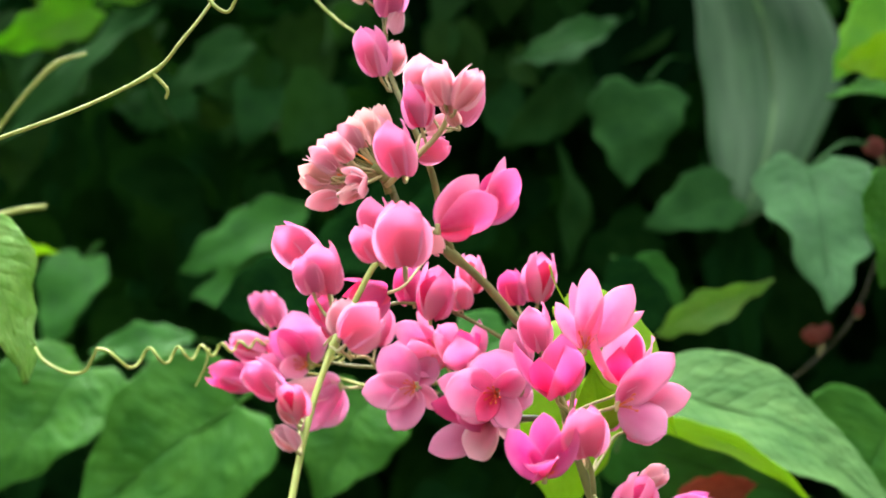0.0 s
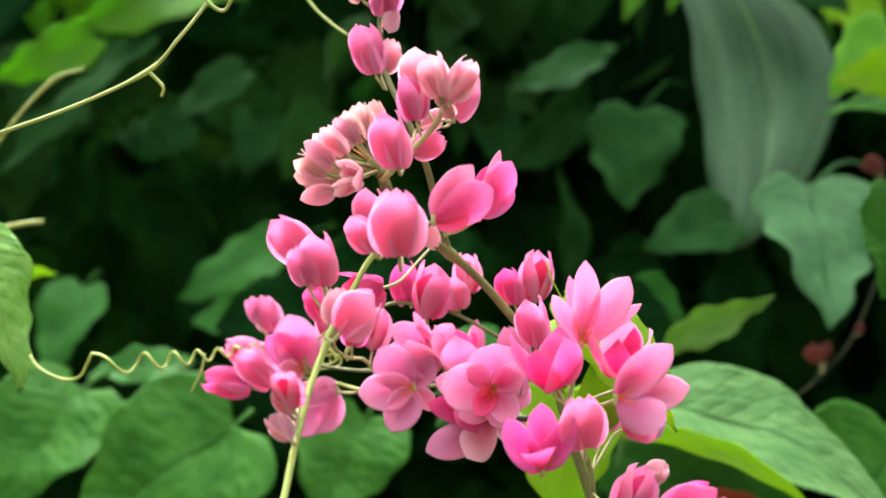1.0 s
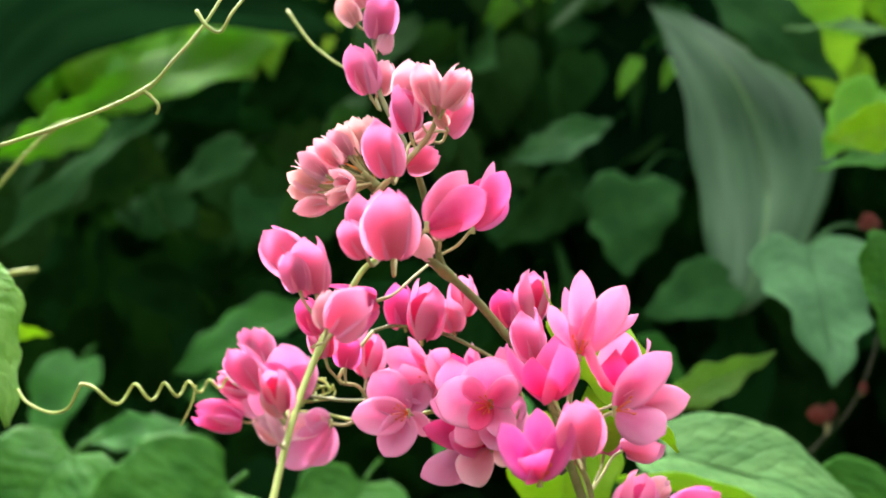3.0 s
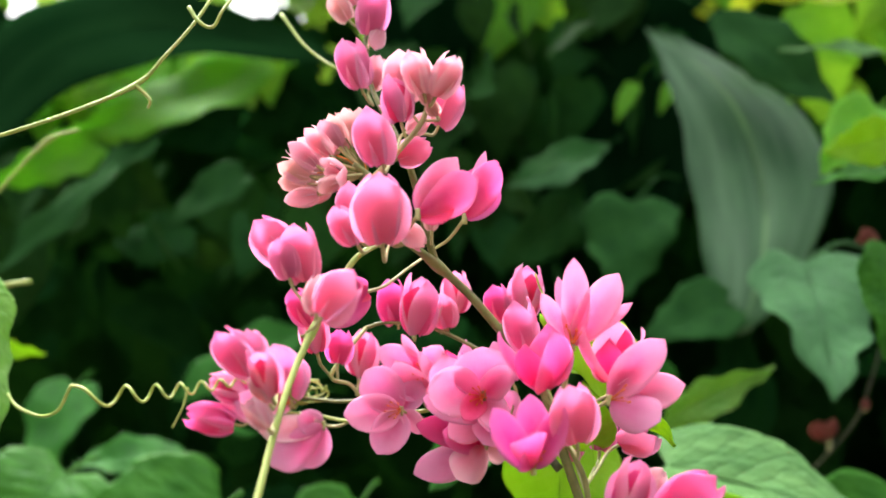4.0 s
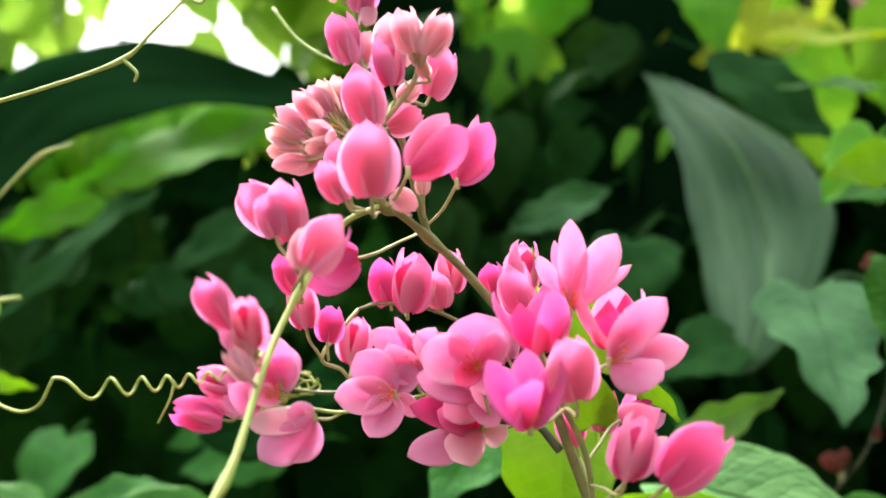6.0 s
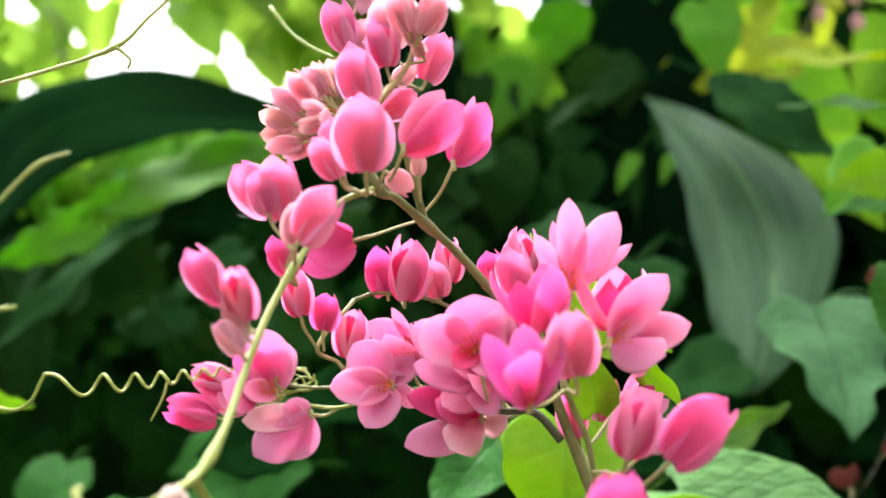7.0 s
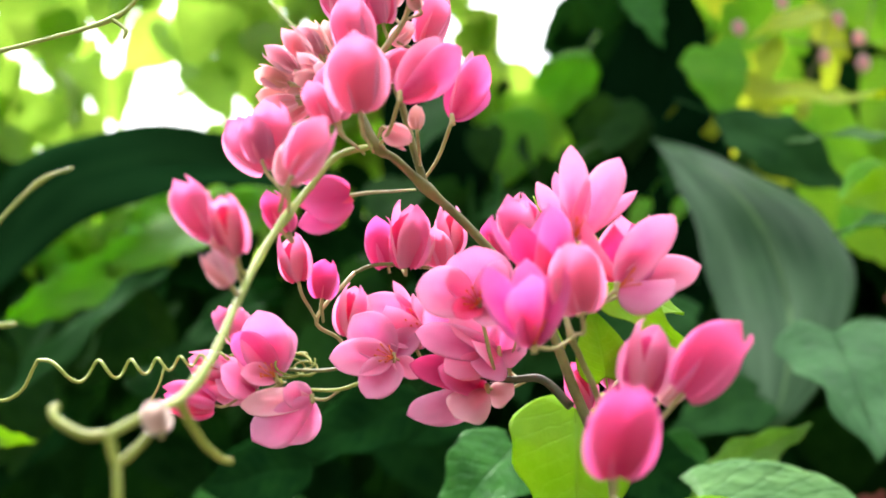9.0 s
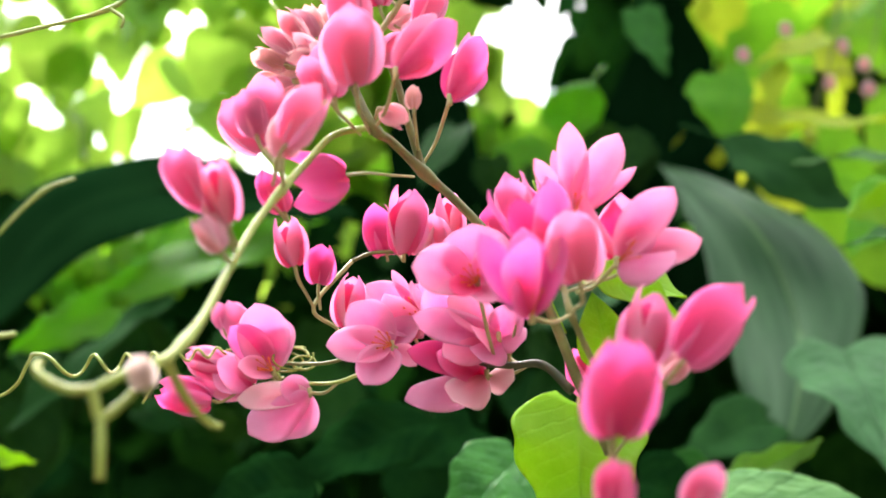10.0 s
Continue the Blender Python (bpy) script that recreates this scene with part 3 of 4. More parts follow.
blossom(spray_a, (-0.0235, 0.2590, 1.1001), (-0.0290, 0.2559, 1.1071), 0, "pale", 20, A, fat=0.78)
blossom(spray_a, (-0.0257, 0.2670, 1.0996), (-0.0324, 0.2638, 1.1057), 0, "pale", 95, A, fat=0.78)
blossom(spray_a, (-0.0273, 0.2610, 1.0978), (-0.0344, 0.2579, 1.1028), 0, "pale", 45, A, fat=0.78)
blossom(spray_a, (-0.0290, 0.2620, 1.0953), (-0.0371, 0.2620, 1.0994), 0, "cream", 70, A, fat=0.78)
blossom(spray_a, (-0.0306, 0.2680, 1.0941), (-0.0384, 0.2680, 1.0948), 0, "cream", 5, A, fat=0.78)
blossom(spray_a, (-0.0273, 0.2630, 1.0907), (-0.0353, 0.2602, 1.0882), 0, "pale", 33, A, fat=0.78)
blossom(spray_a, (-0.0198, 0.2590, 1.0946), (-0.0246, 0.2500, 1.0945), 1, "pale", 33, A, fat=0.78)
blossom(spray_a, (-0.0217, 0.2640, 1.1031), (-0.0266, 0.2611, 1.1096), 0, "pale", 50, A, fat=0.78)
blossom(spray_a, (-0.0194, 0.2700, 1.1042), (-0.0229, 0.2700, 1.1131), 0, "cream", 25, A, fat=0.78)
blossom(spray_a, (-0.0272, 0.2660, 1.1001), (-0.0333, 0.2636, 1.1035), 0, "pale", 5, A, fat=0.78)
blossom(spray_a, (-0.0293, 0.2640, 1.0956), (-0.0361, 0.2616, 1.0961), 0, "pale", 35, A, fat=0.78)
blossom(spray_a, (-0.0281, 0.2680, 1.0922), (-0.0354, 0.2680, 1.0918), 0, "cream", 15, A, fat=0.78)
blossom(spray_a, (-0.0211, 0.2550, 1.0935), (-0.0262, 0.2500, 1.0904), 0, "cream", 45, A, fat=0.78)
blossom(spray_a, (-0.0154, 0.2500, 1.0794), (-0.0168, 0.2457, 1.0912), 0, "rose", 110, (-0.0115, 0.2660, 1.0773))
blossom(spray_a, (-0.0091, 0.2360, 1.0748), (-0.0098, 0.2304, 1.0910), 0, "rose", 38, (-0.0093, 0.2660, 1.0777))
blossom(spray_a, (-0.0156, 0.2430, 1.0759), (-0.0199, 0.2395, 1.0849), 0, "rose", 58, (-0.0116, 0.2670, 1.0779))
blossom(spray_a, (-0.0056, 0.2620, 1.0819), (-0.0002, 0.2595, 1.0763), 0, "pale", 5, (-0.0091, 0.2680, 1.0800))
open_flower(spray_a, (-0.0012, 0.2470, 1.0833), (-0.0079, 0.2660, 1.0791), ((9.4, -3.0, 13.4, 8.0, 0.30, "rose"), (14.8, -7.0, 7.8, 10.5, -0.40, "hot"), (8.1, -1.0, 11.7, 8.9, 0.30, "hot"), (9.2, -4.0, 1.8, 8.2, 0.30, "dusk"),), tone="hot")
open_flower(spray_a, (0.0104, 0.2630, 1.0839), (0.0027, 0.2880, 1.0785), ((8.5, -4.0, 14.4, 8.7, -0.35, "hot"), (5.6, -2.0, 17.2, 3.8, 0.30, "rose"), (3.7, 0.0, 13.6, 7.7, 0.30, "dusk"), (9.3, -1.0, 7.5, 7.4, 0.30, "hot"),), tone="hot")
blossom(spray_a, (0.0019, 0.2600, 1.0805), (0.0020, 0.2600, 1.0864), 0, "cream", 20, (0.0015, 0.2840, 1.0788))

for n in range(11):
    w = radians(96 + 10.5 * n)
    out = Vector((0.0215 * math.cos(w), 0.004 + 0.003 * (n % 3), 0.0165 * math.sin(w)))
    blossom(spray_a, Vector(A) + out * 0.50, Vector(A) + out * (0.92 + 0.05 * (n % 2)), 0, "cream" if n % 2 else "pale", 13 * n, A, fat=0.80, stalk=0.0003)
for n in range(16):
    w = radians(80 + 8.5 * n)
    end = (A[0] + 0.0125 * math.cos(w), A[1] - 0.004 + 0.003 * (n % 4), A[2] + 0.0095 * math.sin(w))
    stem(spray_a, "pedicel", [A, ((A[0] + end[0]) / 2, A[1] - 0.001, (A[2] + end[2]) / 2 + 0.0004), end], 0.00034, 0.0002, STAMEN if n % 5 == 2 else STEM, steps=4, sides=6)

# ---- drooping spray beside the stem ----
spray_b = tagged(new("flower_spray"), "drooping rose-pink flower spray with fork-ended pale green stem", "flower spray", "flower sprays")
stem(spray_b, "stem", [(-0.0466, 0.1980, 1.0055), (-0.0413, 0.2000, 1.0087), (-0.0373, 0.2060, 1.0120), (-0.0346, 0.2140, 1.0196), (-0.0328, 0.2260, 1.0326), (-0.0303, 0.2360, 1.0448), (-0.0263, 0.2450, 1.0561), (-0.0219, 0.2520, 1.0653), (-0.0170, 0.2580, 1.0740), (-0.0092, 0.2660, 1.0793)], 0.0008, 0.0008, VINE, "pale green stem", knots=(0.28, 0.66))
stem(spray_b, "tendril", [(-0.0466, 0.1980, 1.0055), (-0.0502, 0.1970, 1.0055), (-0.0544, 0.1970, 1.0077), (-0.0561, 0.1980, 1.0097), (-0.0555, 0.1990, 1.0106)], 0.00085, 0.0006, TENDRIL)
stem(spray_b, "tendril", [(-0.0468, 0.1980, 1.0057), (-0.0458, 0.1980, 1.0019), (-0.0452, 0.1980, 1.0006), (-0.0445, 0.1970, 0.9957), (-0.0444, 0.1970, 0.9915)], 0.0009, 0.00075, TENDRIL)
stem(spray_b, "tendril", [(-0.0454, 0.1980, 1.0006), (-0.0433, 0.1990, 1.0024), (-0.0410, 0.2010, 1.0057), (-0.0401, 0.2020, 1.0081)], 0.0008, 0.0007, TENDRIL)
stem(spray_b, "tendril", [(-0.0384, 0.2070, 1.0121), (-0.0375, 0.2100, 1.0090), (-0.0359, 0.2150, 1.0050), (-0.0337, 0.2190, 1.0025), (-0.0318, 0.2200, 1.0020)], 0.0009, 0.0006, TENDRIL)
blossom(spray_b, (-0.0390, 0.2000, 1.0055), (-0.0399, 0.1980, 1.0107), 0, "ivory", 20, (-0.0398, 0.2030, 1.0099), "whitish bud", 0.95)
blossom(spray_b, (-0.0334, 0.2610, 1.0729), (-0.0424, 0.2560, 1.0834), 0, "rose", 70, (-0.0260, 0.2450, 1.0633))
blossom(spray_b, (-0.0281, 0.2460, 1.0672), (-0.0296, 0.2400, 1.0805), 0, "rose", 33, (-0.0263, 0.2420, 1.0592))
blossom(spray_b, (-0.0316, 0.2430, 1.0679), (-0.0340, 0.2397, 1.0771), 0, "rose", 120, (-0.0263, 0.2420, 1.0592))
blossom(spray_b, (-0.0222, 0.2270, 1.0582), (-0.0136, 0.2210, 1.0674), 0, "rose", 25, (-0.0273, 0.2400, 1.0552))
blossom(spray_b, (-0.0290, 0.2620, 1.0570), (-0.0325, 0.2585, 1.0666), 0, "hot", 12, (-0.0296, 0.2470, 1.0543))
blossom(spray_b, (-0.0143, 0.2620, 1.0655), (-0.0284, 0.2570, 1.0618), 1, "hot", 62, (-0.0005, 0.2920, 1.0764))
blossom(spray_b, (-0.0245, 0.2360, 1.0593), (-0.0234, 0.2328, 1.0682), 0, "pale", 62, (-0.0264, 0.2470, 1.0556))
blossom(spray_b, (-0.0371, 0.2280, 1.0463), (-0.0434, 0.2190, 1.0558), 0, "rose", 20, (-0.0344, 0.2420, 1.0411), fat=0.72)
blossom(spray_b, (-0.0329, 0.2250, 1.0418), (-0.0344, 0.2160, 1.0516), 0, "rose", 60, (-0.0342, 0.2420, 1.0417), wing=True, fat=0.72)
blossom(spray_b, (-0.0332, 0.2220, 1.0350), (-0.0372, 0.2194, 1.0411), 0, "pale", 20, (-0.0343, 0.2350, 1.0364), wing=True)
blossom(spray_b, (-0.0336, 0.2260, 1.0400), (-0.0364, 0.2235, 1.0463), 0, "pale", 80, (-0.0342, 0.2380, 1.0386))

# ---- far left spray with curling tendrils ----
spray_c = tagged(new("flower_spray"), "small pink flower spray with a corkscrew tendril", "flower spray", "flower sprays")
stem(spray_c, "stem", [(-0.0480, 0.3300, 1.0300), (-0.0350, 0.3260, 1.0289), (-0.0252, 0.3200, 1.0277), (-0.0148, 0.3120, 1.0293), (0.0011, 0.3050, 1.0321)], 0.0005, 0.0006, VINE)
stem(spray_c, "stem", [(-0.0423, 0.3260, 1.0350), (-0.0286, 0.3220, 1.0337), (-0.0182, 0.3150, 1.0346), (-0.0049, 0.3060, 1.0356)], 0.0005, 0.0006, STEM)
J = (-0.0431, 0.3300, 1.0315)
open_flower(spray_c, (-0.0443, 0.3260, 1.0329), J, ((-4.3, -6.0, 18.7, 15.1, 0.40), (-11.1, -7.0, 12.2, 10.4, 0.35, "hot"), (3.3, -3.0, 14.8, 10.9, 0.35), (-8.4, -9.0, 0.4, 7.8, 0.30), (-10.6, -3.0, 7.1, 9.1, 0.35),), (-0.5, -1, 0.4))
blossom(spray_c, (-0.0609, 0.3340, 1.0482), (-0.0636, 0.3340, 1.0561), 0, "rose", 20, (-0.0516, 0.3310, 1.0370))
blossom(spray_c, (-0.0628, 0.3310, 1.0262), (-0.0783, 0.3290, 1.0301), 0, "hot", 30, (-0.0516, 0.3310, 1.0303))
blossom(spray_c, (-0.0591, 0.3330, 1.0356), (-0.0722, 0.3310, 1.0403), 0, "rose", 65, J, wing=True)
blossom(spray_c, (-0.0505, 0.3300, 1.0298), (-0.0615, 0.3270, 1.0372), 1, "rose", 15, J)
open_flower(spray_c, (-0.0337, 0.3250, 1.0261), (-0.0252, 0.3200, 1.0274), ((-16.1, -5.0, -11.8, 14.0, -0.40), (-20.1, -3.0, -1.0, 9.1, 0.30, "pale"), (-8.1, -2.0, 2.7, 8.4, 0.30), (-6.5, -2.0, -13.2, 10.9, -0.30),))

blossom(spray_c, (-0.0556, 0.3350, 1.0445), (-0.0596, 0.3350, 1.0564), 0, "rose", 10, (-0.0464, 0.3340, 1.0404))
blossom(spray_c, (-0.0533, 0.3350, 1.0296), (-0.0704, 0.3350, 1.0403), 0, "rose", 10, (-0.0427, 0.3340, 1.0327))


def corkscrew(a, b, turns, r0, r1, wander):
    a, b = np.array(a), np.array(b)
    ax = (b - a) / np.linalg.norm(b - a)
    s1 = np.cross(ax, (0.0, 1.0, 0.0))
    s1 /= np.linalg.norm(s1)
    s2 = np.cross(ax, s1)
    out = []
    n = int(turns * 14)
    for i in range(n + 1):
        s = i / n
        w = 2 * math.pi * turns * (s ** 1.6)
        r = r0 + (r1 - r0) * s
        sag = wander * math.sin(math.pi * s)
        out.append(a + (b - a) * s + r * (math.cos(w) * s1 + math.sin(w) * s2) + np.array((0, 0, -sag)))
    return np.array(out)


v, f = tube(corkscrew((-0.1111, 0.3190, 1.0363), (-0.0588, 0.3290, 1.0404), 6.5, 0.0036, 0.0011, 0.001), 0.00055, 0.0004, 6)
add("corkscrew_tendril", raw_mesh("corkscrew_tendril", v, f), spray_c, "pale green corkscrew tendril", VINE)
stem(spray_c, "tendril", [(-0.1390, 0.3380, 1.0366), (-0.1341, 0.3340, 1.0327), (-0.1243, 0.3280, 1.0301), (-0.1165, 0.3220, 1.0320), (-0.1128, 0.3196, 1.0372), (-0.1113, 0.3190, 1.0399)], 0.0005, 0.0005, VINE)
stem(spray_c, "tendril", [(-0.0588, 0.3290, 1.0404), (-0.0531, 0.3300, 1.0409), (-0.0464, 0.3300, 1.0366), (-0.0431, 0.3300, 1.0315)], 0.0004, 0.0006, VINE)
stem(spray_c, "tendril", [(-0.0774, 0.3280, 1.0384), (-0.0785, 0.3270, 1.0326), (-0.0819, 0.3270, 1.0257)], 0.0004, 0.0003, VINE)
for n, (ox, oz, r) in enumerate(((0.0, 0.0, 0.0048), (0.0015, 0.001, 0.0038), (-0.002, -0.0008, 0.0042), (0.003, -0.001, 0.003))):
    c = np.array((-0.0390, 0.3260, 1.0365)) + (ox, 0.001 * n, oz)
    ring = [c + r * np.array((math.cos(w + n) * (1 + 0.15 * w / 6), 0.4 * math.sin(w * 1.3 + n), 0.7 * math.sin(w + n) + 0.0)) for w in np.linspace(0, 5.2 + n * 0.4, 22)]
    v, f = tube(ring, 0.00045, 0.0003, 6)
    add("curled_tendril", raw_mesh("curled_tendril", v, f), spray_c, "lime curled tendril", TENDRIL)

# ---- hanging small sprays behind the stem ----
spray_d = tagged(new("flower_spray"), "few small deep pink flowers hanging on thin stalks", "flower spray", "flower sprays")
stem(spray_d, "stem", [(-0.0181, 0.3000, 1.0564), (-0.0115, 0.2980, 1.0578), (0.0014, 0.2960, 1.0559), (0.0124, 0.2940, 1.0508), (0.0232, 0.2920, 1.0446)], 0.0005, 0.0006, STEM)
stem(spray_d, "stem", [(-0.0202, 0.3120, 1.0342), (-0.0233, 0.3060, 1.0396), (-0.0279, 0.2960, 1.0432), (-0.0181, 0.3000, 1.0564)], 0.0005, 0.0006, PEDICEL)
blossom(spray_d, (-0.0301, 0.2810, 1.0497), (-0.0322, 0.2769, 1.0611), 0, "rose", 15, (-0.0270, 0.2920, 1.0416), wing=True)
blossom(spray_d, (-0.0251, 0.2870, 1.0464), (-0.0233, 0.2836, 1.0559), 0, "hot", 40, (-0.0258, 0.2940, 1.0420))
blossom(spray_d, (-0.0215, 0.3150, 1.0415), (-0.0200, 0.3099, 1.0558), 0, "rose", 5, (-0.0222, 0.3120, 1.0359), wing=True)
blossom(spray_d, (-0.0088, 0.3000, 1.0572), (-0.0108, 0.2954, 1.0701), 0, "hot", 15, (-0.0075, 0.2980, 1.0577))
blossom(spray_d, (-0.0036, 0.2900, 1.0539), (-0.0018, 0.2838, 1.0715), 0, "rose", 60, (-0.0059, 0.2980, 1.0572), wing=True)
blossom(spray_d, (0.0001, 0.2960, 1.0565), (0.0028, 0.2929, 1.0649), 0, "pale", 60, (-0.0010, 0.2970, 1.0566), wing=True)
blossom(spray_d, (0.0058, 0.2970, 1.0558), (0.0044, 0.2936, 1.0659), 0, "rose", 15, (0.0038, 0.2960, 1.0549))
blossom(spray_d, (0.0085, 0.3000, 1.0603), (0.0081, 0.2959, 1.0724), 0, "rose", 75, (0.0037, 0.2960, 1.0546), wing=True)
blossom(spray_d, (0.0282, 0.2960, 1.0581), (0.0293, 0.2910, 1.0734), 0, "rose", 15, (0.0244, 0.2940, 1.0526), wing=True)
blossom(spray_d, (0.0223, 0.2980, 1.0571), (0.0193, 0.2943, 1.0681), 0, "hot", 45, (0.0244, 0.2940, 1.0526))

# ---- lower crowded spray ----
spray_e = tagged(new("flower_spray"), "crowded spray of open bright pink flowers with orange stamens", "flower spray", "flower sprays")
stem(spray_e, "stem", [(0.0361, 0.2870, 1.0164), (0.0298, 0.2900, 1.0238), (0.0214, 0.2920, 1.0245), (0.0071, 0.2960, 1.0274), (-0.0048, 0.3020, 1.0304)], 0.0012, 0.0007, STEM_DARK)
K = (0.0071, 0.2980, 1.0285)
blossom(spray_e, (-0.0021, 0.3060, 1.0351), (-0.0087, 0.3040, 1.0489), 1, "rose", 15, K)
blossom(spray_e, (0.0071, 0.3020, 1.0370), (0.0045, 0.2960, 1.0520), 1, "rose", 50, K)
open_flower(spray_e, (-0.0080, 0.2980, 1.0323), K, ((-15.8, -7.0, -0.1, 11.8, 0.40), (-6.4, -9.0, -11.0, 11.1, 0.40), (6.4, -4.0, -6.2, 5.6, 0.40), (-10.3, -1.0, 11.9, 12.7, 0.30), (5.8, 2.0, 8.1, 8.4, 0.30),), (-0.5, -1, 0.15))
open_flower(spray_e, (-0.0015, 0.3050, 1.0420), K, ((-13.0, -3.0, 8.5, 9.2, 0.40), (-6.4, -2.0, 12.4, 3.7, 0.30), (5.1, -3.0, 8.9, 7.8, 0.40), (-7.1, -7.0, -6.2, 9.4, 0.40), (-16.1, -3.0, -0.5, 8.5, 0.30),), (-0.2, -1, 0.3))
open_flower(spray_e, (0.0145, 0.2640, 1.0383), (0.0185, 0.2910, 1.0245), ((-13.8, -9.0, 2.0, 13.2, 0.45), (-0.4, -5.0, 12.5, 16.3, 0.45), (5.9, -9.0, 7.9, 7.7, 0.50), (-5.4, -11.0, -4.8, 6.5, 0.35, "dusk"), (3.9, -11.0, -7.1, 8.3, 0.40),), (-0.35, -1, 0.1))
open_flower(spray_e, (0.0194, 0.2920, 1.0317), (0.0242, 0.2910, 1.0242), ((-20.9, -7.0, 5.1, 9.3, 0.40), (-12.0, -5.0, 9.8, 9.7, 0.40), (-14.6, -7.0, -6.1, 9.9, -0.40), (-5.1, -9.0, -8.5, 9.9, -0.35), (5.1, -6.0, 6.5, 9.3, 0.40), (-7.0, -11.0, -1.8, 8.9, -0.40), (7.6, -6.0, -2.3, 8.0, -0.30),))
open_flower(spray_e, (0.0159, 0.2940, 1.0227), (0.0256, 0.2910, 1.0237), ((-19.3, -5.0, 6.5, 8.8, 0.40, "dusk"), (-20.5, -7.0, -7.2, 10.7, -0.40), (-9.0, -10.0, -8.6, 11.2, -0.35, "pale"), (-12.1, -8.0, 5.0, 8.4, 0.40, "hot"), (7.3, -4.0, -2.6, 8.2, -0.30, "pale"),))
blossom(spray_e, (0.0236, 0.2880, 1.0403), (0.0181, 0.2860, 1.0514), 0, "rose", 70, (0.0214, 0.2920, 1.0245))

# ---- spray to the side, in full flower ----
spray_f = tagged(new("flower_spray"), "upright spray of rose-pink flowers, some wide open", "flower spray", "flower sprays")
stem(spray_f, "stem", [(0.0423, 0.2700, 0.9940), (0.0408, 0.2680, 1.0140), (0.0368, 0.2620, 1.0236), (0.0343, 0.2560, 1.0280), (0.0336, 0.2580, 1.0358), (0.0363, 0.2620, 1.0500)], 0.0008, 0.0006, FLOWER_STEM, "", knots=(0.6,))
M = (0.0343, 0.2560, 1.0278)
N = (0.0336, 0.2600, 1.0337)
open_flower(spray_f, (0.0369, 0.2590, 1.0509), N, ((0.5, -5.0, 21.6, 7.7, 0.40), (11.0, -6.0, 17.7, 9.4, 0.40), (-8.0, -5.0, 13.1, 4.9, 0.40), (15.0, -3.0, 10.6, 3.7, 0.30), (-3.1, 1.0, 17.5, 4.1, 0.30),), (0.1, -0.5, 1))
blossom(spray_f, (0.0467, 0.2620, 1.0411), (0.0470, 0.2562, 1.0580), 1, "rose", 40, N, wing=True)
blossom(spray_f, (0.0289, 0.2520, 1.0403), (0.0255, 0.2461, 1.0575), 1, "hot", 150, N, wing=True)
blossom(spray_f, (0.0264, 0.2640, 1.0496), (0.0236, 0.2595, 1.0626), 0, "rose", 15, N)
blossom(spray_f, (0.0345, 0.2360, 1.0290), (0.0327, 0.2312, 1.0428), 0, "rose", 75, M)
open_flower(spray_f, (0.0246, 0.2380, 1.0234), M, ((-9.2, -10.0, 14.4, 7.7, 0.50), (-0.7, -5.0, 17.1, 8.7, 0.50), (6.5, -8.0, 14.4, 7.2, 0.50), (-1.4, -20.0, 11.7, 8.3, -0.60), (-4.2, -13.0, 5.3, 5.1, -0.40),), (0, -0.8, 1), tone="hot")
open_flower(spray_f, (0.0446, 0.2520, 1.0377), (0.0361, 0.2600, 1.0336), ((12.8, -6.0, 14.4, 9.7, 0.45), (18.0, -3.0, 3.8, 9.8, 0.40), (10.6, -11.0, -4.8, 11.1, -0.50), (8.1, -2.0, 9.3, 7.9, 0.40),), (1, -0.6, 0.35))
blossom(spray_f, (0.0480, 0.2920, 1.0208), (0.0494, 0.2881, 1.0322), 0, "hot", 10, (0.0406, 0.2680, 1.0147))
blossom(spray_f, (0.0508, 0.2770, 1.0241), (0.0606, 0.2731, 1.0296), 1, "rose", 45, (0.0406, 0.2680, 1.0147))
blossom(spray_f, (0.0444, 0.2370, 1.0121), (0.0482, 0.2320, 1.0259), 0, "rose", 65, (0.0414, 0.2680, 1.0089), wing=True)
blossom(spray_f, (0.0514, 0.2300, 1.0113), (0.0630, 0.2230, 1.0234), 0, "hot", 20, (0.0422, 0.2660, 0.9988), "", 0.82)
blossom(spray_f, (0.0349, 0.2110, 0.9955), (0.0374, 0.2040, 1.0106), 0, "hot", 75, (0.0384, 0.2350, 0.9849))
blossom(spray_f, (0.0335, 0.2060, 0.9835), (0.0336, 0.2020, 0.9915), 0, "hot", 15, (0.0376, 0.2300, 0.9760))
blossom(spray_f, (0.0464, 0.2140, 0.9838), (0.0510, 0.2112, 0.9906), 0, "rose", 15, (0.0415, 0.2300, 0.9758))
blossom(spray_f, (0.0421, 0.3000, 1.0170), (0.0387, 0.2958, 1.0289), 0, "hot", 15, (0.0440, 0.2850, 1.0063), wing=True)
blossom(spray_f, (0.0533, 0.2620, 1.0138), (0.0591, 0.2580, 1.0194), 0, "pale", 15, (0.0426, 0.2660, 1.0037))
stem(spray_f, "stem", [(0.0388, 0.2320, 0.9750), (0.0422, 0.2620, 0.9914), (0.0423, 0.2700, 0.9940)], 0.0008, 0.0008, FLOWER_STEM)

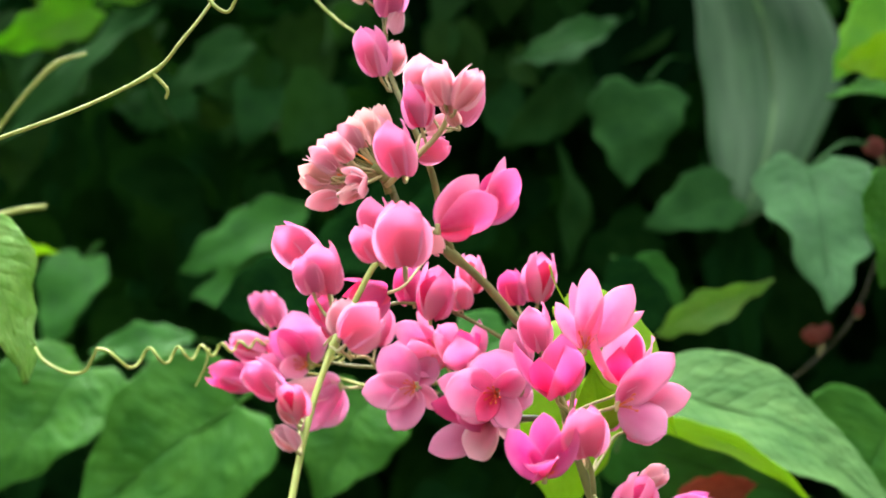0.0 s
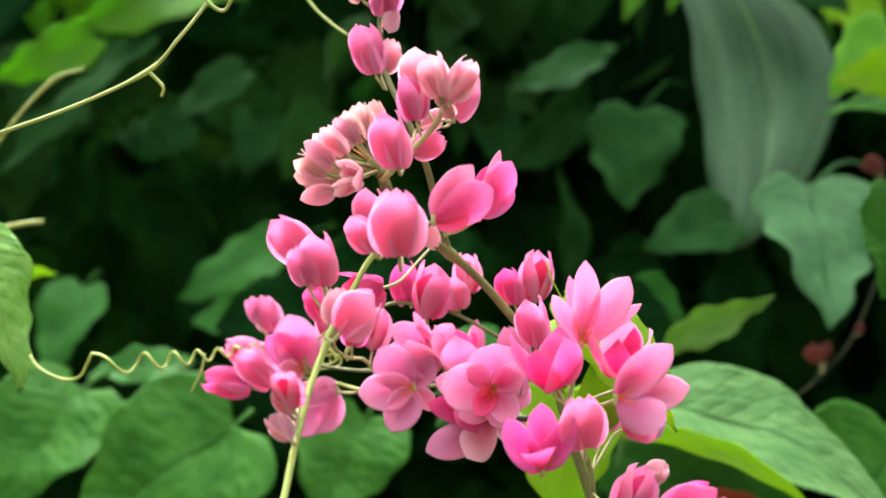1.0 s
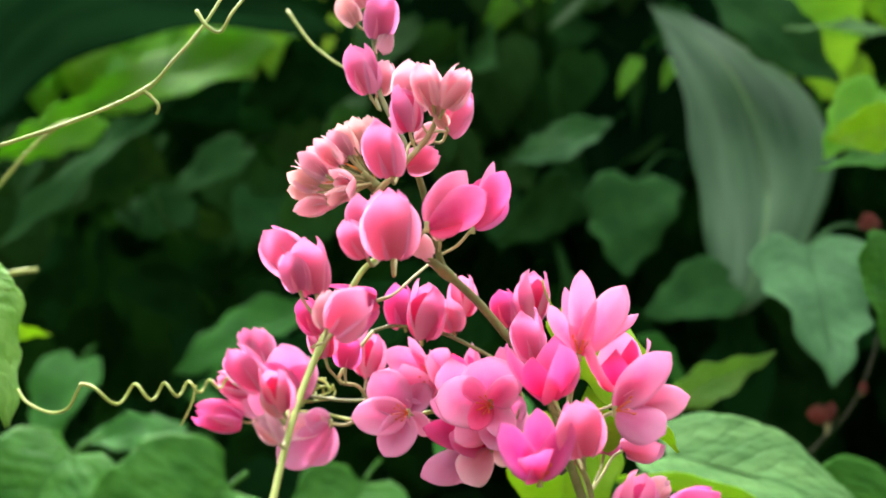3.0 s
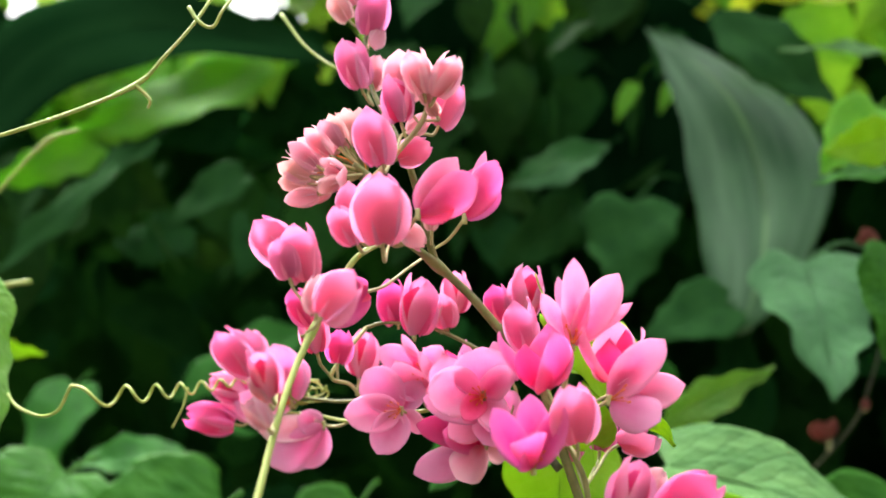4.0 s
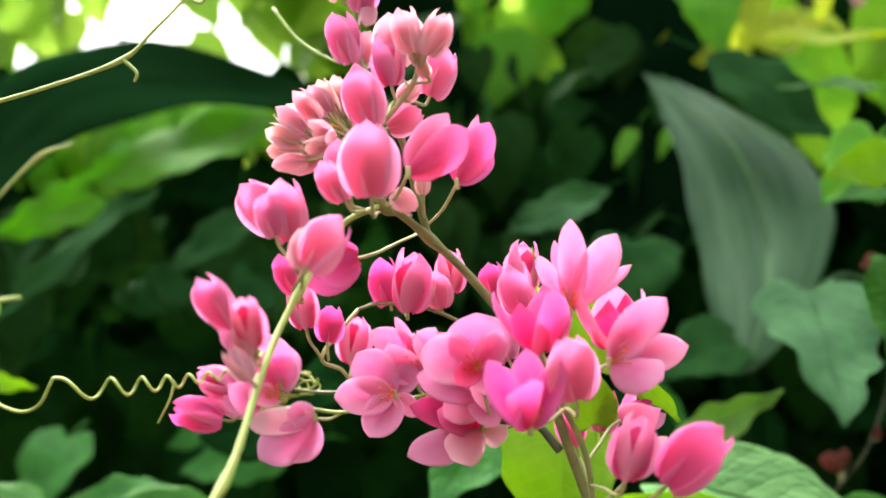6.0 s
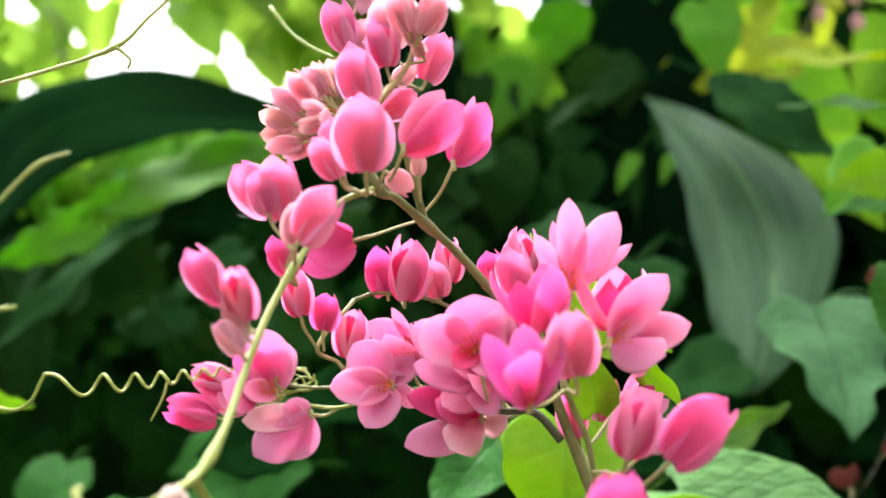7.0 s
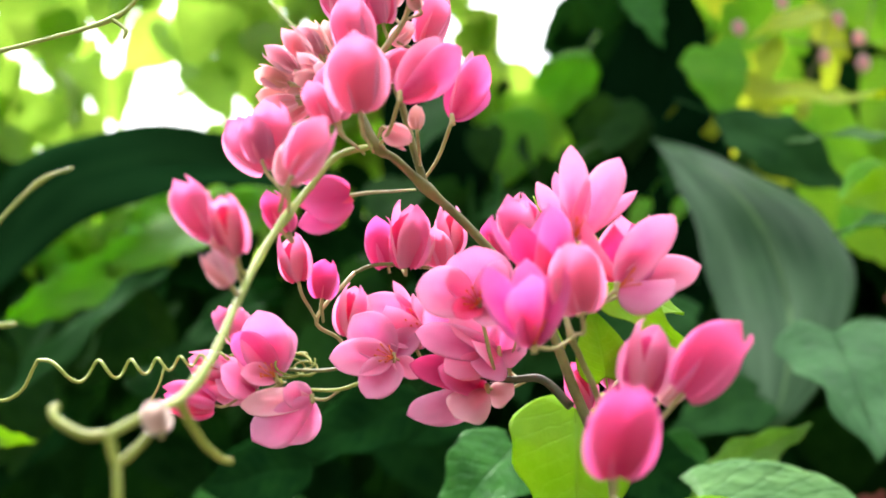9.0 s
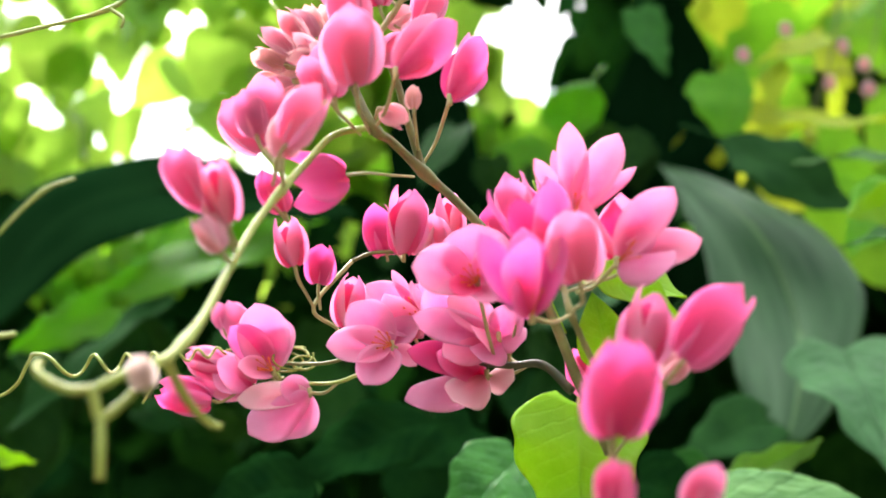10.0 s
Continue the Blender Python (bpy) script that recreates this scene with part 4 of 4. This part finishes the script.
# ---- vines ----
vine = tagged(new("vine"), "bare yellow-green vine shoot with small hooked tendrils", "vine", "vine shoots")
stem(vine, "stem", [(-0.1238, 0.2620, 1.1026), (-0.1158, 0.2640, 1.1060), (-0.0970, 0.2700, 1.1139), (-0.0798, 0.2780, 1.1239), (-0.0721, 0.2800, 1.1326), (-0.0636, 0.2850, 1.1456), (-0.0558, 0.2950, 1.1655)], 0.0006, 0.00045, VINE, "", knots=(0.5,))
stem(vine, "tendril", [(-0.0795, 0.2780, 1.1239), (-0.0769, 0.2770, 1.1216), (-0.0749, 0.2760, 1.1192), (-0.0755, 0.2760, 1.1169)], 0.0006, 0.0004, TENDRIL)
stem(vine, "tendril", [(-0.0663, 0.2830, 1.1476), (-0.0628, 0.2810, 1.1426), (-0.0589, 0.2810, 1.1411), (-0.0557, 0.2810, 1.1465), (-0.0501, 0.2900, 1.1581)], 0.0006, 0.0004, VINE)
vine = tagged(new("vine"), "cut brownish green vine stub", "vine", "vine shoots")
stem(vine, "stem", [(-0.2157, 0.4550, 1.0887), (-0.1971, 0.4500, 1.1152), (-0.1728, 0.4480, 1.1411), (-0.1565, 0.4460, 1.1470)], 0.0009, 0.0007, VINE, "", knots=(0.7,))
vine = tagged(new("vine"), "thin light green vine shoot above the flowers", "vine", "vine shoots")
stem(vine, "stem", [(-0.0502, 0.3450, 1.1654), (-0.0421, 0.3400, 1.1534), (-0.0341, 0.3350, 1.1457), (-0.0263, 0.3300, 1.1400)], 0.0006, 0.0004, VINE)
vine = tagged(new("vine"), "short green stub beside a leaf", "vine", "vine shoots")
stem(vine, "stem", [(-0.2089, 0.4500, 1.0736), (-0.1986, 0.4500, 1.0761), (-0.1871, 0.4500, 1.0787), (-0.1782, 0.4500, 1.0797)], 0.0014, 0.0010, VINE)

# ---- leaves close to the flowers ----
leaf("young lime-green leaf behind the flowers", (0.0453, 0.2870, 1.0232), (0.0434, 0.2850, 1.0405), .0145, "lime", 5, seed=1, stalk=(0.0456, 0.2850, 1.0168), wave=0.0)
leaf("slim lime-green leaf among the flowers", (0.0356, 0.2800, 1.0581), (0.0660, 0.2760, 1.0236), .014, "lime", 10, seed=62, stalk=(0.0304, 0.2850, 1.0706), curl=0.05)
leaf("young lime-green leaf behind open flowers", (0.0368, 0.3000, 1.0534), (0.0660, 0.2850, 1.0409), .028, "lime", -25, seed=2, stalk=(0.0358, 0.2900, 1.0315))
leaf("broad yellow-green leaf below the flowers", (0.0435, 0.345, 1.0225), (0.0395, 0.335, 0.9780), .040, "lime", 12, seed=3, stalk=(0.0403, 0.3000, 1.0177), curl=0.1)
leaf("curled light green quilted leaf in profile", (-0.1622, 0.3450, 1.0778), (-0.1370, 0.3350, 1.0275), .034, "young", -20, seed=4, stalk=(-0.1811, 0.3600, 1.0829), face=(0.5, -0.7, 0.6))
leaf("narrow lime leaf tip", (-0.2723, 0.6000, 1.0512), (-0.2319, 0.6000, 1.0448), .014, "lime", 20, seed=5)
leaf("large quilted green leaf with a lime underside", (0.0990, 0.445, 0.9946), (0.2033, 0.41, 0.9435), .062, "soft", -10, seed=6, stalk=(0.0809, 0.46, 0.9644), curl=0.12, sweep=-0.157, wave=0.012, face=(0, -0.8, 0.9))
leaf("lime leaf edge curled upwards", (0.0672, 0.41, 0.9917), (0.1513, 0.39, 0.9586), .009, "lime", 15, seed=7, stalk=(0.0617, 0.42, 0.9861), sweep=-0.13, kind="oval", wave=0.01)
leaf("smooth green leaf under the quilted one", (0.0878, 0.5000, 0.9615), (0.1819, 0.4800, 0.9302), .05, "mid", 25, seed=8, stalk=(0.0797, 0.5000, 0.9291))

# ---- leaves further back, on the sunny side ----
leaf("broad heart-shaped green leaf hanging", (0.241, 0.66, 1.0959), (0.2253, 0.57, 1.0209), .076, "sage", 8, seed=9, stalk=(0.323, 0.74, 1.1089), curl=0.12, wave=0.04)
leaf("green leaf with a curled margin", (0.2337, 0.5100, 1.0873), (0.2196, 0.4900, 1.0393), .055, "fresh", -20, seed=10, stalk=(0.2482, 0.5300, 1.1016))
leaf("fresh green leaf with a curled tip", (0.1268, 0.585, 0.9983), (0.1866, 0.56, 1.0296), .022, "young", 25, seed=11, stalk=(0.1149, 0.6, 0.9861), fold=0.35, sweep=-0.06, kind="oval")
leaf("dull green leaf behind the curled one", (0.1257, 0.66, 1.0296), (0.1588, 0.65, 0.9972), .04, "mid", 10, seed=66, stalk=(0.1141, 0.68, 1.0356))
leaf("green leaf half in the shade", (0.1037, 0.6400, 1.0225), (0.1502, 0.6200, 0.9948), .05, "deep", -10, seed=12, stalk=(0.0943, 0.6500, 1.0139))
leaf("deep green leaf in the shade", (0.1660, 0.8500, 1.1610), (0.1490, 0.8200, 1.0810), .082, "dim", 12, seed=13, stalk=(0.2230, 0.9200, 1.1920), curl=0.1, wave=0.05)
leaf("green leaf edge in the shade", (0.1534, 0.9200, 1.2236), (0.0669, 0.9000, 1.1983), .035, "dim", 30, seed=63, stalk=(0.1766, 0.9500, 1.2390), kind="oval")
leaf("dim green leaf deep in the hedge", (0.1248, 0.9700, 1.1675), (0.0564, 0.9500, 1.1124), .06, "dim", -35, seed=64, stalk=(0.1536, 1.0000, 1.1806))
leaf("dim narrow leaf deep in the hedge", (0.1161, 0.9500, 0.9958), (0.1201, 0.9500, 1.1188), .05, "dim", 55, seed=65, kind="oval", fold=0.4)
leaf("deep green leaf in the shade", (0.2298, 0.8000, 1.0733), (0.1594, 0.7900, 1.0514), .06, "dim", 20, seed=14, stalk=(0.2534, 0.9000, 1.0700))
leaf("broad smooth leaf at the edge of the hedge", (0.2372, 0.5200, 0.9651), (0.2097, 0.5000, 0.9232), .085, "fresh", 10, seed=15, stalk=(0.2474, 0.5300, 0.9748))
leaf("lime leaf catching the light", (0.2627, 0.5800, 1.1627), (0.2237, 0.5700, 1.1538), .03, "lime", -20, seed=16, stalk=(0.2783, 0.6000, 1.1681))
leaf("green leaf edge with pale gloss", (0.2635, 0.5800, 1.1436), (0.2162, 0.5700, 1.1397), .02, "fresh", 40, seed=17, stalk=(0.2791, 0.6000, 1.1484))

# ---- leaves further back, low on the other side ----
leaf("pointed green leaf in the hedge", (-0.1251, 0.9300, 1.0586), (-0.2440, 0.9100, 1.0033), .055, "mid", 15, seed=18, stalk=(-0.0983, 0.9500, 1.0657), kind="oval")
leaf("pointed green leaf in the hedge", (-0.1165, 0.9200, 1.0044), (-0.2286, 0.9000, 0.9798), .055, "mid", 5, seed=19, stalk=(-0.0881, 0.9500, 1.0012), kind="oval")
leaf("broad green leaf low in the hedge", (-0.3297, 0.9200, 1.0096), (-0.3554, 0.8800, 0.9355), .075, "mid", 20, seed=20, stalk=(-0.3239, 0.9500, 1.0228))
leaf("narrow leaf with a lime margin", (-0.1724, 0.6900, 0.9770), (-0.2400, 0.6700, 0.9759), .030, "mid", 30, seed=21, stalk=(-0.1531, 0.7000, 0.9711), kind="oval")
leaf("large quilted green leaf", (-0.1188, 0.5700, 0.9604), (-0.2067, 0.5300, 0.9031), .105, "fresh", 15, seed=22, stalk=(-0.1108, 0.5800, 0.9664))
leaf("large quilted green leaf", (-0.2171, 0.6000, 0.9757), (-0.2550, 0.5500, 0.9185), .085, "fresh", 10, seed=23, stalk=(-0.2063, 0.6200, 0.9823))
leaf("broad green leaf behind the stems", (-0.0483, 0.6300, 0.9512), (-0.0763, 0.5900, 0.8966), .075, "fresh", 10, seed=24, stalk=(-0.0386, 0.6500, 0.9616))
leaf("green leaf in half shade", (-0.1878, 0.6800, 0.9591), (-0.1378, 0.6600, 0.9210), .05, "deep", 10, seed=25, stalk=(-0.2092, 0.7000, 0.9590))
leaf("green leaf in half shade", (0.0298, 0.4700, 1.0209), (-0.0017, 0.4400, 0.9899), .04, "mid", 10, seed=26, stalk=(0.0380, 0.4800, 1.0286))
leaf("shaded green pointed leaf", (-0.0112, 0.6400, 1.0622), (-0.0931, 0.6200, 1.0363), .05, "deep", 15, seed=27, stalk=(-0.0016, 0.6600, 1.0663), kind="oval")
leaf("shaded green pointed leaf", (-0.0755, 0.6000, 1.0245), (-0.1317, 0.5800, 1.0168), .05, "deep", 15, seed=28, stalk=(-0.0658, 0.6200, 1.0318), kind="oval")
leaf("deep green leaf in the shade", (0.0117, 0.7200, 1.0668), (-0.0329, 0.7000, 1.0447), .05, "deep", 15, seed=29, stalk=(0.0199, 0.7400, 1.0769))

leaf("withered rust-red leaf low in the hedge", (0.1129, 0.4700, 0.9393), (0.1475, 0.4600, 0.9477), .02, "rust", 20, seed=36, stalk=(0.1099, 0.4800, 0.9245), kind="oval")

# ---- withered small flowers in the hedge ----
spray_g = tagged(new("flower_spray"), "withered small pink flower spray deep in the hedge", "flower spray", "flower sprays")
stem(spray_g, "stem", [(0.2182, 0.6300, 0.9585), (0.2354, 0.6200, 0.9787), (0.2557, 0.6200, 1.0037), (0.2758, 0.6300, 1.0524), (0.2676, 0.6200, 1.1088)], 0.0006, 0.0005, STEM_DARK)
blossom(spray_g, (0.2695, 0.6200, 1.1036), (0.2622, 0.6200, 1.1140), 0, "dry", 10, (0.2727, 0.6250, 1.0949))
blossom(spray_g, (0.2642, 0.6200, 1.1054), (0.2582, 0.6200, 1.1081), 0, "dry", 10, (0.2718, 0.6250, 1.1002))
blossom(spray_g, (0.2351, 0.6200, 0.9859), (0.2312, 0.6200, 0.9994), 1, "dry", 10, (0.2354, 0.6200, 0.9787), fat=1.0)
blossom(spray_g, (0.2398, 0.6250, 0.9885), (0.2409, 0.6250, 0.9986), 0, "dry", 50, (0.2361, 0.6200, 0.9794))
blossom(spray_g, (0.2592, 0.6200, 1.0037), (0.2582, 0.6200, 1.0108), 0, "dry", 10, (0.2564, 0.6200, 1.0030))
spray_h = tagged(new("flower_spray"), "distant small pink flowers on thin upright stems", "flower spray", "flower sprays")
stem(spray_h, "stem", [(0.3782, 1.0000, 1.4169), (0.4048, 1.0000, 1.4740), (0.4343, 1.0000, 1.5817)], 0.0012, 0.0010, STEM)
stem(spray_h, "stem", [(0.3620, 1.0000, 1.4635), (0.4076, 1.0000, 1.4553), (0.4778, 1.0000, 1.4561)], 0.0012, 0.0010, STEM)
stem(spray_h, "stem", [(0.4308, 1.0000, 1.4201), (0.4495, 1.0000, 1.4778), (0.4797, 1.0000, 1.5645)], 0.0012, 0.0010, STEM)
blossom(spray_h, (0.3985, 1.0000, 1.4350), (0.4014, 1.0000, 1.4531), 0, "pale", 10, (0.4021, 1.0000, 1.4218))
blossom(spray_h, (0.4365, 1.0000, 1.4535), (0.4398, 1.0000, 1.4797), 0, "pale", 40, (0.4398, 1.0000, 1.4389))
blossom(spray_h, (0.4374, 1.0000, 1.4248), (0.4375, 1.0000, 1.4423), 0, "pale", 70, (0.4336, 1.0000, 1.4199))
blossom(spray_h, (0.4199, 1.0000, 1.4764), (0.4211, 1.0000, 1.4944), 0, "pale", 70, (0.4105, 1.0000, 1.4552))
blossom(spray_h, (0.3627, 1.0000, 1.5002), (0.3631, 1.0000, 1.5185), 0, "pale", 70, (0.3678, 1.0000, 1.4632))
blossom(spray_h, (0.3151, 1.0000, 1.4732), (0.3138, 1.0000, 1.4900), 0, "pale", 70, (0.3620, 1.0000, 1.4635))

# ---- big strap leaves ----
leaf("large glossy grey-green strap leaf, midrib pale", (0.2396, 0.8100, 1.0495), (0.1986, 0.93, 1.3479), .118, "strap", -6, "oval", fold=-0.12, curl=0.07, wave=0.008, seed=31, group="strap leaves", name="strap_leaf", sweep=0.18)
leaf("dark narrow leaf sheath in the shade", (0.2547, 0.8300, 0.8943), (0.2432, 0.8600, 1.1266), .035, "deep", 0, "oval", fold=0.3, curl=0.02, wave=0.01, seed=37, group="strap leaves", name="strap_leaf")
leaf("shaded arching strap leaf", (-0.1024, 1.0500, 1.3428), (-0.5346, 0.9800, 1.0844), .108, "arch", 10, "oval", fold=0.1, curl=0.05, wave=0.01, seed=32, group="strap leaves", name="strap_leaf", face=(0, -1, -0.1), sweep=0.32)
leaf("shaded upright strap leaf", (0.2150, 1.1500, 1.1208), (0.2850, 1.1500, 1.6909), .17, "shade", -20, "oval", fold=0.2, curl=0.05, wave=0.01, seed=33, group="strap leaves", name="strap_leaf")
leaf("shaded upright strap leaf", (-0.0054, 1.2000, 1.1858), (-0.0329, 1.2000, 1.7170), .12, "shade", 15, "oval", fold=0.2, curl=0.05, wave=0.01, seed=34, group="strap leaves", name="strap_leaf")
leaf("dark green leaf across the strap leaf", (0.2420, 0.8600, 1.3270), (0.3220, 0.8000, 1.2380), .055, "dim", 10, seed=35, stalk=(0.2160, 0.9000, 1.3600), kind="oval")
leaf("leaf edge with pale gloss over the strap leaf", (0.3590, 0.7800, 1.2680), (0.2790, 0.8000, 1.2850), .014, "soft", 30, seed=38, stalk=(0.3860, 0.7800, 1.2720), kind="oval")

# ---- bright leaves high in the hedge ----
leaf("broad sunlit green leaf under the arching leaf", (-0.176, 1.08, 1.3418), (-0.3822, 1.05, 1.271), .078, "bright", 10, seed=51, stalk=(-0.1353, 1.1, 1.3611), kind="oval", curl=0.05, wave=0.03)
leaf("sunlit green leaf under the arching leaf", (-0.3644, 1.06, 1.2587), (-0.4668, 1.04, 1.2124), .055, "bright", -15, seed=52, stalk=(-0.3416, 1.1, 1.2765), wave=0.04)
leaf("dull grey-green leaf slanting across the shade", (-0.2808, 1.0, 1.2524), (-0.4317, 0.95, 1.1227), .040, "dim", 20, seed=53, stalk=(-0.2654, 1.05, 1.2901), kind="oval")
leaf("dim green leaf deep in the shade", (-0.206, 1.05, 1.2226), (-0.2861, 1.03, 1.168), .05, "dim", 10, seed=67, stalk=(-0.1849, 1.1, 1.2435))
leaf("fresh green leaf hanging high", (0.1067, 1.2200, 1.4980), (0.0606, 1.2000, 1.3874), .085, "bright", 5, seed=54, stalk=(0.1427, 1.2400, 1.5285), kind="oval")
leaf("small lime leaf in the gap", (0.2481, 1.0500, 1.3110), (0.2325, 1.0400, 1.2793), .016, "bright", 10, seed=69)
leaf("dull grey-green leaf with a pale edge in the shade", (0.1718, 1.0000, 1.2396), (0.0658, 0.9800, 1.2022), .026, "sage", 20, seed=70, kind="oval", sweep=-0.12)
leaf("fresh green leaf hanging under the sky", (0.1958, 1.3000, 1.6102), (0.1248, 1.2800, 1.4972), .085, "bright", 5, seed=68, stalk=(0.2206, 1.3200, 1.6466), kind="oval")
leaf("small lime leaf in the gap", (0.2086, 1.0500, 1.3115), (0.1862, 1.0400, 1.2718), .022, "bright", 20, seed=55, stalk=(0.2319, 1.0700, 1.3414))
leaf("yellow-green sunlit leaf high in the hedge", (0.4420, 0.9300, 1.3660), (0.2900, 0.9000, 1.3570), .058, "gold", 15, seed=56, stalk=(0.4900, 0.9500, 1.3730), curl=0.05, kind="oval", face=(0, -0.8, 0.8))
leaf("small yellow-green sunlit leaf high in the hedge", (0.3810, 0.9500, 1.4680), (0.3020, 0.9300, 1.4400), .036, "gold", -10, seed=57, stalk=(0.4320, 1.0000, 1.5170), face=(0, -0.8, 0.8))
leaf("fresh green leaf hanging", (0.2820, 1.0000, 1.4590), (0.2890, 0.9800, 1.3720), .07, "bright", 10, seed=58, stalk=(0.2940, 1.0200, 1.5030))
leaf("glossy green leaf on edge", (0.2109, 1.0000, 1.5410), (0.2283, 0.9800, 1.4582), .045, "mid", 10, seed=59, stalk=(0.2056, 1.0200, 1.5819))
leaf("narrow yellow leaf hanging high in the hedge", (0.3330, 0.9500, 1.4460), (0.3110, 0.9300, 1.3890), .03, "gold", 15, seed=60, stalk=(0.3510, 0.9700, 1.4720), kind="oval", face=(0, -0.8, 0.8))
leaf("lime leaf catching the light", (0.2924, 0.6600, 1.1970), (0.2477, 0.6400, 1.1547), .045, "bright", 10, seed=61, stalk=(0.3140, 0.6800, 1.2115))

# ---- hedge ----
def box(x0, x1, y0, y1, z0, z1, gaps=()):
    """Even scatter in a box that leaves out round gaps (x, z, radius)."""
    def place(rng):
        x, y, z = rng.uniform(x0, x1), rng.uniform(y0, y1), rng.uniform(z0, z1)
        if any((x - gx) ** 2 + (z - gz) ** 2 < r * r for gx, gz, r in gaps):
            return None
        return x, y, z
    return place


SKY = ((-0.689, 1.883, 0.055), (-0.527, 1.808, 0.050), (-0.480, 1.688, 0.080), (-0.612, 1.613, 0.045), (-0.377, 1.786, 0.035), (-0.271, 1.876, 0.070), (0.062, 1.775, 0.050), (0.131, 1.786, 0.078), (-0.477, 1.665, 0.080), (-0.417, 1.611, 0.055), (-0.532, 1.592, 0.040), (-0.321, 1.613, 0.050), (-0.250, 1.583, 0.065), (-0.188, 1.609, 0.040))
# the deep tone carries the hedge's shade in its colour
leaf_mass("hedge_foliage", "dense shaded foliage deep in the hedge", 3600, box(-2.2, 2.4, 1.4, 2.4, 0.0, 1.44), 0.14, "deep", 41)
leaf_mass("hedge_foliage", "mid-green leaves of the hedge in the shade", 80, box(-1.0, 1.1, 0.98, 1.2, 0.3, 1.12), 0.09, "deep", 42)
leaf_mass("hedge_foliage", "tall shaded foliage behind the strap leaves", 2000, box(0.29, 2.4, 1.5, 2.3, 1.2, 2.3, SKY), 0.13, "deep", 43)
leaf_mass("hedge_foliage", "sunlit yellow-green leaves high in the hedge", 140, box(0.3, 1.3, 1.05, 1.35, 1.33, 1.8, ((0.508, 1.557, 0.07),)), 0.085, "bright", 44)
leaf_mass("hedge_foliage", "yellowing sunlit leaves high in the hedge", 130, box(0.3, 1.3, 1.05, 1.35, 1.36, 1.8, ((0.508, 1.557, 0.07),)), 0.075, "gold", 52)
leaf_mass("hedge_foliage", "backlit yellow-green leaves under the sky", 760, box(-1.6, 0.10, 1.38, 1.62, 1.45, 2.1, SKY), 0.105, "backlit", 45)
# added backdrop: stops the bright horizon showing through hedge gaps
leaf_mass("far_foliage", "backdrop foliage added behind the hedge to hide the horizon", 1700, box(-5.0, 5.0, 2.6, 3.6, 0.0, 1.93), 0.34, "deep", 46)


def ring(r0, r1, z1):
    """Scatter round the place, leaving the side of the hedge free."""
    def place(rng):
        w, r = rng.uniform(radians(-205), radians(25)), rng.uniform(r0, r1)
        return r * math.cos(w), r * math.sin(w) * 0.9, rng.uniform(0.0, z1)
    return place


# added ring outside the view; blocks sky light from low down
leaf_mass("garden_foliage", "unseen foliage ring added to cut low sky light", 3000, ring(2.6, 3.6, 2.3), 0.34, "deep", 47)
# added above the view to keep overhead sky light off the hedge
leaf_mass("hedge_foliage", "unseen leaf canopy added to shade the hedge from above", 260, box(-0.15, 0.32, 0.92, 1.32, 1.78, 2.25), 0.12, "deep", 55, facing=(0, -0.4, 1))
leaf_mass("hedge_foliage", "shaded leaves between the upright strap leaves", 150, box(-0.05, 0.32, 1.3, 1.6, 1.05, 1.60), 0.10, "deep", 48)
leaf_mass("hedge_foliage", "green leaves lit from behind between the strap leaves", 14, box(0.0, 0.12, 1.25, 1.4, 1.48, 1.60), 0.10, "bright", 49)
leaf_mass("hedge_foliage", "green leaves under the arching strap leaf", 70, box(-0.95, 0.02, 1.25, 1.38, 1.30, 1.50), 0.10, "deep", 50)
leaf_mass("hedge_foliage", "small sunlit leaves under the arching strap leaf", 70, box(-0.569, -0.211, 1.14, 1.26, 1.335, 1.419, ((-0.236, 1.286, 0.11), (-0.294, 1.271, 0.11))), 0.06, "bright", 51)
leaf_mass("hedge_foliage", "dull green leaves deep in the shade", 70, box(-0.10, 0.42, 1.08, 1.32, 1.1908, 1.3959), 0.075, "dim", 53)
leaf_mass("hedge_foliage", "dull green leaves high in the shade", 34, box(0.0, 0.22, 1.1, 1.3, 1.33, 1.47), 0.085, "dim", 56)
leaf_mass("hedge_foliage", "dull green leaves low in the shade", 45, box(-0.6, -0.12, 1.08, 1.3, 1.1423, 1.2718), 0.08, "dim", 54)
